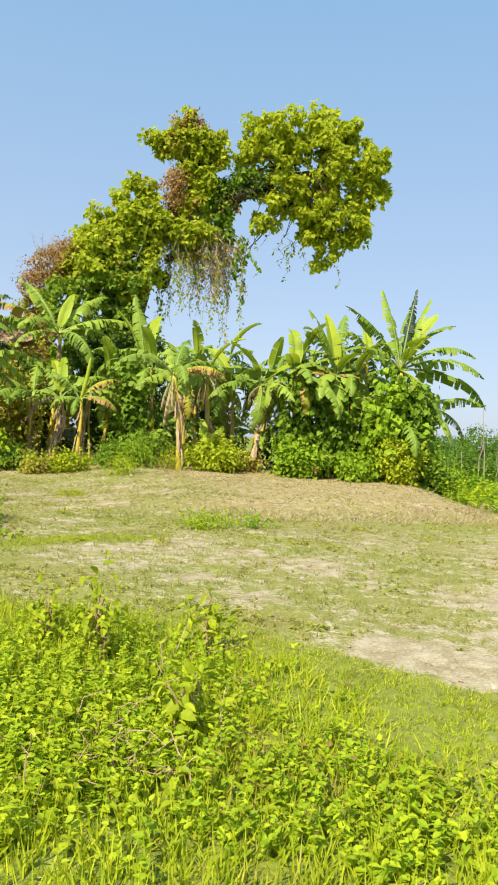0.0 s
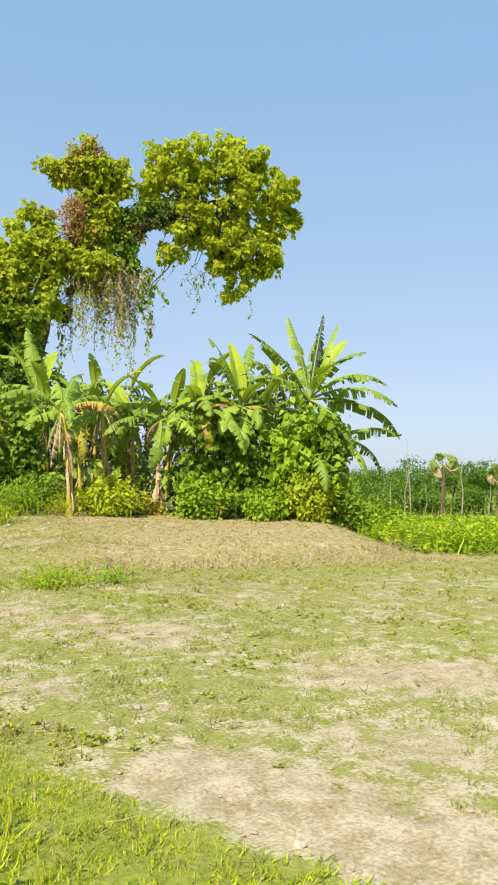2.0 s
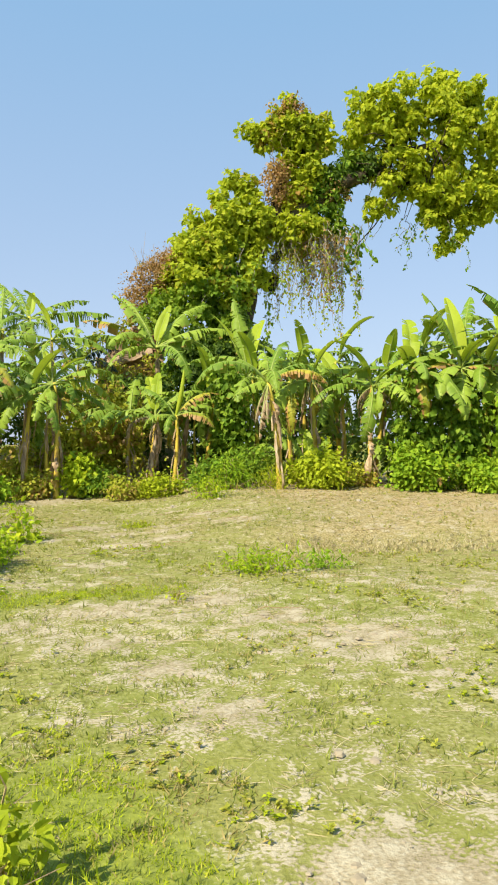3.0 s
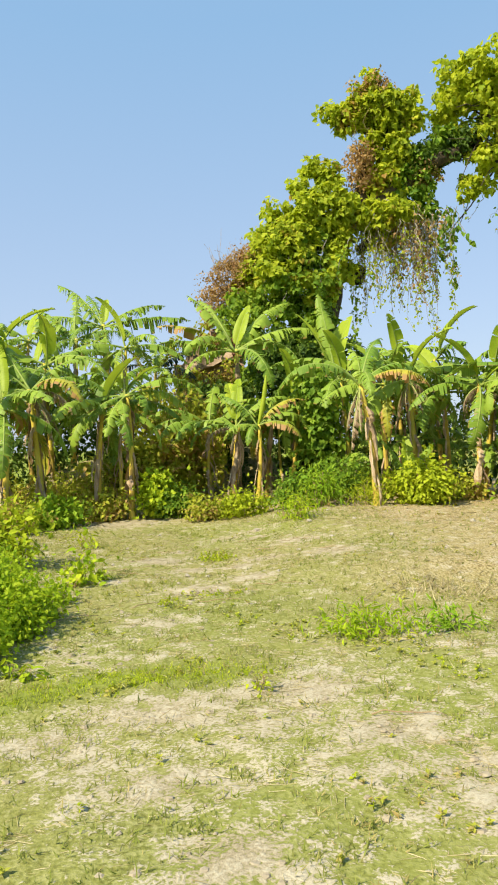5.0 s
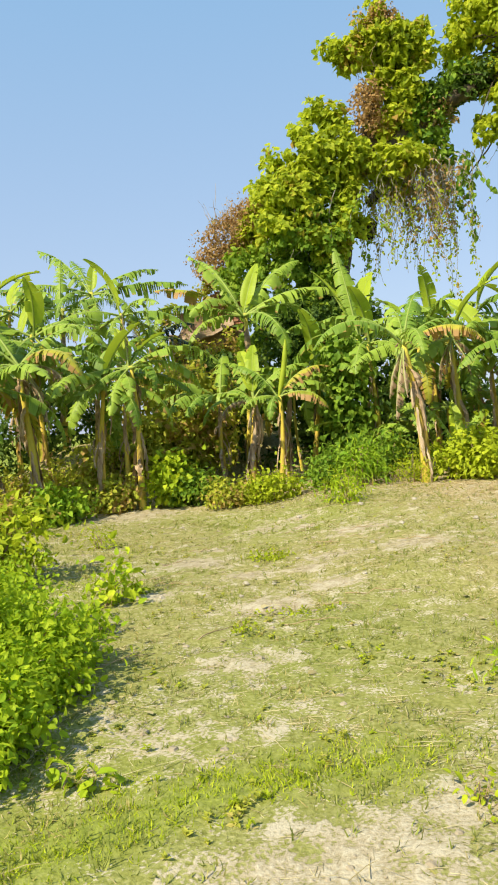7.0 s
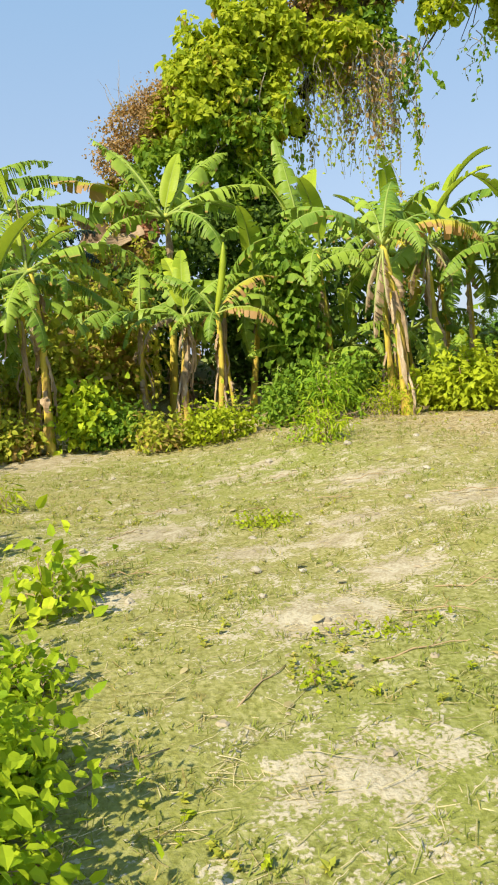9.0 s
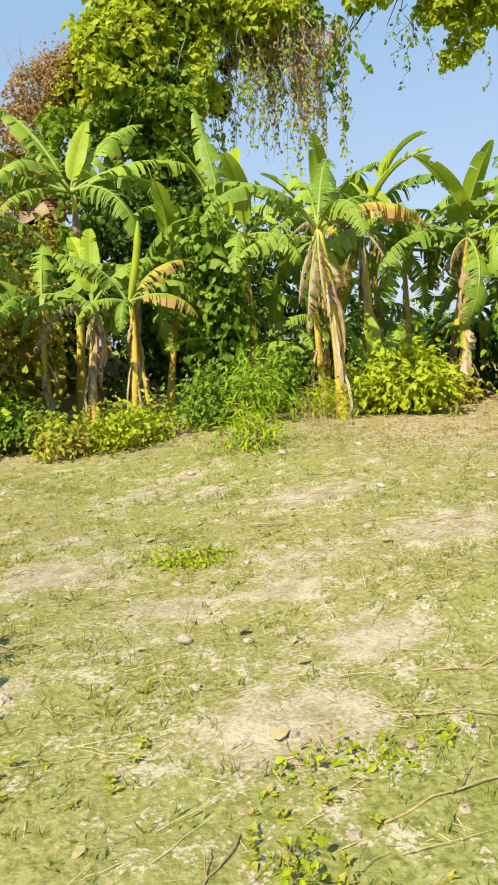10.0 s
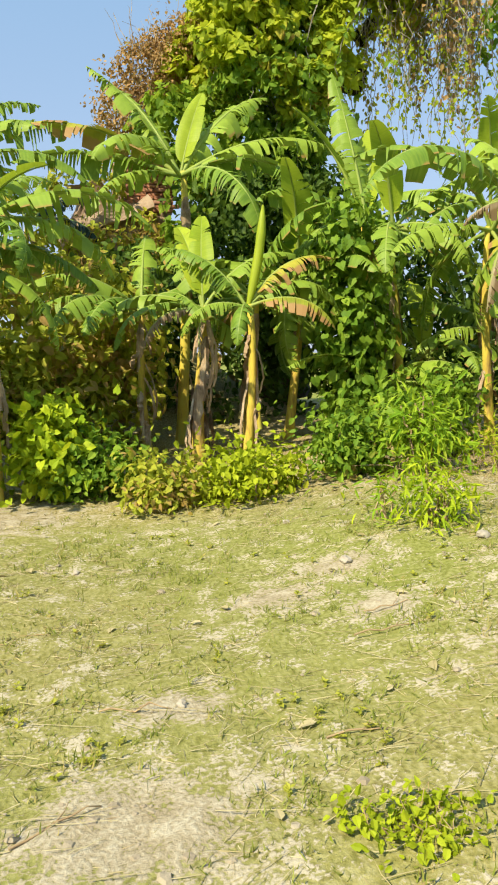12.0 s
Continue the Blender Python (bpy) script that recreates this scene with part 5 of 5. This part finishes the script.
stones = [lump(0.026, s * 3.7, 0.55 + 0.1 * (s % 3)) for s in range(5)]
for me in stones:
    me.materials.append(STONE)
for i, (x, y, s) in enumerate(((1.37, 13.2, 1.1), (2.05, 15.9, 1.5), (0.93, 14.5, 0.9), (2.9, 15.8, 1.7), (1.8, 13.3, 0.9), (3.1, 14.2, 1.3), (2.6, 13.4, 1.1), (0.5, 12.2, 1.0), (1.2, 12.0, 0.8),
                              (1.5, 12.3, 0.8), (3.6, 15.6, 1.2), (3.9, 14.0, 1.3), (0.1, 15.0, 1.0), (0.4, 16.4, 0.8), (1.9, 16.9, 1.0), (3.3, 16.9, 1.1), (2.3, 12.2, 0.9), (4.4, 13.0, 1.2),
                              (3.1, 3.2, 0.9), (3.4, 2.9, 1.0), (2.9, 3.8, 0.8), (0.2, 13.4, 0.9), (5.3, 15.0, 1.4), (6.2, 13.5, 1.2), (1.25, 12.45, 1.2))):
    ob = new("stone", stones[i % 5])
    ob.matrix_basis = pose(x, y, ground_z(x, y) + 0.012 * s, 0, 0, i * 67) @ Matrix.Diagonal((s, s, s, 1))
    tagged(ob, "small pale rounded stone on dry ground", "stone", "stones in the field")

cl = spread_points(24000, -2, 9, 2.2, 17.5, lambda x, y: soil_cover(x, y)[0] ** 1.5)
CLUMP = (np.array([(.5 * math.cos(k * 1.0472 + .3 * (k % 2)), .42 * math.sin(k * 1.0472), 0) for k in range(6)]
                  + [(.34 * math.cos(k * 1.0472 + .2), .28 * math.sin(k * 1.0472), (.15, .2, .13, .18, .22, .16)[k]) for k in range(6)] + [(.03, -.02, .21)]),
         np.array([t for k in range(6) for t in ((k, (k + 1) % 6, 6 + k), ((k + 1) % 6, 6 + (k + 1) % 6, 6 + k), (6 + k, 6 + (k + 1) % 6, 12))]))
at = np.stack([cl[:, 0], cl[:, 1], height(cl[:, 0], cl[:, 1]) - 0.003], -1)
a = rng.random(len(cl)) * 6.28
v, f = scatter(CLUMP, at, np.stack([np.cos(a), np.sin(a), np.zeros(len(a))], -1), np.tile((0, 0, 1.0), (len(a), 1)) + rng.normal(0, 0.15, (len(a), 3)), 0.014 + 0.05 * rng.random(len(a)) ** 4)
tagged(new("soil_clods", make_mesh("soil_clods", v, f, CLOD)), "crumbled pale dry soil clods", "soil", kind="stuff")


def stick(x, y, length, turn, label="thin dry stick lying on the ground", r=0.0045):
    pts = bend((-length / 2, 0, r), (length / 2, 0, r * 1.4), 7, 0.012, 0.008)
    twig = bend(pts[3], pts[3] + np.array([length * 0.2, length * 0.12, 0.02]), 4, 0, 0.004)
    ob = thing("stick", (x, y, ground_z(x, y)), label, "stick")
    ob.rotation_euler = (0, 0, radians(turn))
    v, f = tubes([pts], [np.linspace(r, r * 0.5, 7)], 6)
    part("shaft", make_mesh("shaft", v, f, TWIG, smooth=True), ob)
    v, f = tubes([twig], [np.linspace(r * 0.6, r * 0.3, 4)], 5)
    part("side_twig", make_mesh("side_twig", v, f, TWIG, smooth=True), ob)


for x, y, ln, turn in ((2.2, 13.9, 0.4, -24), (0.5, 13.8, 0.3, 30), (0.75, 14.5, 0.3, -10), (1.55, 14.1, 0.25, 2), (2.06, 15.16, 0.3, 12), (1.75, 11.1, 0.5, 10), (1.95, 11.45, 0.35, -25), (0.35, 10.5, 0.6, 30), (2.7, 14.3, 0.6, 5), (3.1, 13.2, 0.5, -15), (1.0, 11.0, 0.4, 50), (2.0, 14.9, 0.45, 8), (0.3, 13.0, 0.5, 35), (2.3, 11.7, 0.5, -8),
                       (3.2, 11.2, 0.5, 60), (0.55, 12.7, 0.35, -20), (1.5, 2.3, 0.5, -10), (1.0, 2.4, 0.4, 40), (4.8, 12.0, 0.7, 15), (2.9, 8.0, 0.4, -5)):
    stick(x, y, ln, turn)


p = spread_points(2600, -1.5, 5.0, 9.0, 17.8, lambda x, y: 0.4 + 0.6 * step(-0.2, 0.5, wobble(x, y, 1.7, 2.9)))
paths = []
for x, y in p:
    turn, ln = rng.normal(0.3, 0.7), 0.10 + 0.22 * rng.random() ** 2
    d = np.array([math.cos(turn), math.sin(turn)]) * ln / 2
    q = bend((x - d[0], y - d[1], 0), (x + d[0], y + d[1], 0), 5, 0, 0.004)
    q[:, 2] = height(q[:, 0], q[:, 1]) + 0.012 + 0.004 * rng.random(5)
    paths.append(q)
v, f = tubes(paths, [np.linspace(0.0018, 0.0010, 5)] * len(paths), 3)
tagged(new("fallen_stalks", make_mesh("fallen_stalks", v, f, STRAW)), "long bleached grass stalks strewn over dry ground", "stalks", kind="stuff")
p = spread_points(110, -1.0, 5.0, 9.5, 18.0, lambda x, y: np.ones_like(x))
at = np.stack([p[:, 0], p[:, 1], height(p[:, 0], p[:, 1]) + 0.014], -1)
a = rng.random(len(p)) * 6.28
v, f = scatter(OVATE, at, np.stack([np.cos(a), np.sin(a), rng.normal(0, 0.12, len(a))], -1), np.tile((0, 0, 1.0), (len(a), 1)) + rng.normal(0, 0.3, (len(a), 3)), 0.03 + 0.05 * rng.random(len(a)))
tagged(new("fallen_leaves", make_mesh("fallen_leaves", v, f, STRAW)), "curled dry leaf scraps on the ground", "leaves", kind="stuff")


# ---- far side: trees, palms and thin poles ----
def far_tree(x, y, h, w, flat, label="dark green far-off tree"):
    z = ground_z(x, y)
    base = np.array([x, y, z])
    ob = thing("far_tree", base, label, "tree", "trees along the far field")
    paths = [bend((0, 0, -0.2), (0.2 * w * rng.normal(), 0, h * 0.62), 6, 0, 0.08)]
    for _ in range(4):
        p = paths[0][rng.integers(3, 6)]
        paths.append(bend(p, p + np.array([rng.normal(0, w * 0.4), rng.normal(0, w * 0.3), h * 0.25]), 4, 0, 0.06))
    v, f = tubes(paths[:1], [np.linspace(0.20, 0.09, 6)], 6)
    part("trunk", make_mesh("trunk", v, f, BARK), ob)
    v, f = tubes(paths[1:], [np.linspace(0.09, 0.03, 4)] * 4, 5)
    part("limbs", make_mesh("limbs", v, f, BARK), ob)
    blobs = [(rng.normal(0, w * 0.42), rng.normal(0, w * 0.3), h * (flat + (1 - flat) * rng.random()), w * 0.38, w * 0.35, h * (1 - flat) * 0.35) for _ in range(9)]
    v, f = clumps(blobs, 2600, 0.25, DIAMOND, 30, 0.3, 0.4, 0.3)
    part("crown", make_mesh("crown", v, f, FAR_LEAF), ob)


def palm(x, y, h, label):
    z = ground_z(x, y)
    ob = thing("fan_palm", (x, y, z), label, "palm")
    v, f = tubes([bend((0, 0, -0.2), (0.1, 0, h), 7, 0, 0.03)], [np.linspace(0.22, 0.15, 7)], 8)
    part("trunk", make_mesh("trunk", v, f, BARK), ob)
    for i in range(22):
        az, el = rng.random() * 6.28, rng.uniform(-0.7, 1.3)
        d = np.array([math.cos(az) * math.cos(el), math.sin(az) * math.cos(el), math.sin(el)])
        o = np.array([0.1, 0, h])
        c = o + d * 0.6
        k = 12
        sp = np.linspace(-1.2, 1.2, k)
        s = unit(np.cross(d[None], rng.normal(size=(1, 3))))[0]
        along = np.cos(sp)[:, None] * d + np.sin(sp)[:, None] * s
        v1 = scatter(LANCE, np.tile(c, (k, 1)), along, np.tile(np.cross(s, d), (k, 1)), 0.75, 0.7)
        v2 = scatter(BLADE, o[None], d[None], s[None], np.array([0.65]), np.array([0.5]))
        v, f = join(v1, v2)
        part("frond", make_mesh("frond", v, f, PALM if el > -0.15 else STRAW), ob)


def polar(az, d):
    return 1.4 + d * math.sin(radians(az)), 0.9 + d * math.cos(radians(az))


for i in range(34):
    az = 25 + i * 1.15 + rng.normal(0, 0.5)
    d = 84 + rng.random() * 22
    x, y = polar(az, d)
    tall = 4.4 + 1.5 * rng.random() + (0.9 if 42 < az < 46 else 0)
    far_tree(x, y, tall, 3.2 + 1.6 * rng.random(), 0.52 + 0.12 * rng.random(), "dark green far-off tree with a spreading crown")
for i in range(14):
    x, y = polar(27 + i * 2.6 + rng.normal(0, 0.6), 62 + rng.random() * 14)
    far_tree(x, y, 2.6 + 1.0 * rng.random(), 2.8, 0.2, "low far-off tree before a tree line")
x, y = polar(37.3, 66)
palm(x, y, 5.2, "fan palm with a round head in far fields")
x, y = polar(41.2, 80)
palm(x, y, 4.6, "fan palm with drooping fronds by a tree line")


def sapling(az, d, h, label, tuft=0):
    x, y = polar(az, d)
    z = ground_z(x, y)
    ob = thing("slender_pole", (x, y, z), label, "pole")
    v, f = tubes([bend((0, 0, -0.1), (rng.normal(0, 0.15), 0, h), 7, 0, 0.03)], [np.linspace(0.028, 0.012, 7)], 6)
    part("shaft", make_mesh("shaft", v, f, PALE_TWIG), ob)
    if tuft:
        v, f = clumps([(0, 0, h, 0.35, 0.3, 0.3)], tuft, 0.2, LANCE, 10, 0.15)
        part("tuft", make_mesh("tuft", v, f, DARK_VINE), ob)["kind"] = "stuff"


for az, d, h, n in ((35.0, 30, 3.6, 0), (34.5, 30, 2.4, 0), (38.6, 27, 2.2, 0), (43.6, 22, 2.4, 0), (36.2, 40, 2.6, 0), (40.5, 45, 2.8, 0), (33.5, 38, 2.6, 25), (47.2, 24, 2.6, 40)):
    sapling(az, d, h, "thin bare pole standing in far weeds" if not n else "thin sapling with a small leafy top", n)
shrub(*polar(47.6, 22), 0.8, 1.9, 900, 0.16, SHRUB, "tall green shrub at the slope's edge", OVATE, 14)
p = spread_points(2600, 15, 90, 20, 80, lambda x, y: ((np.degrees(np.arctan2(x - 1.4, y - 0.9)) > 24) & (np.hypot(x, y) > 30) & (np.hypot(x, y) < 62)) * 1.0, 0.3, 7)
field_of("far_reeds", "tall pale grass in the far fields", "grass", p, 0.5 + 0.7 * rng.random(len(p)), GRASS, lean=0.3, wide=0.7)
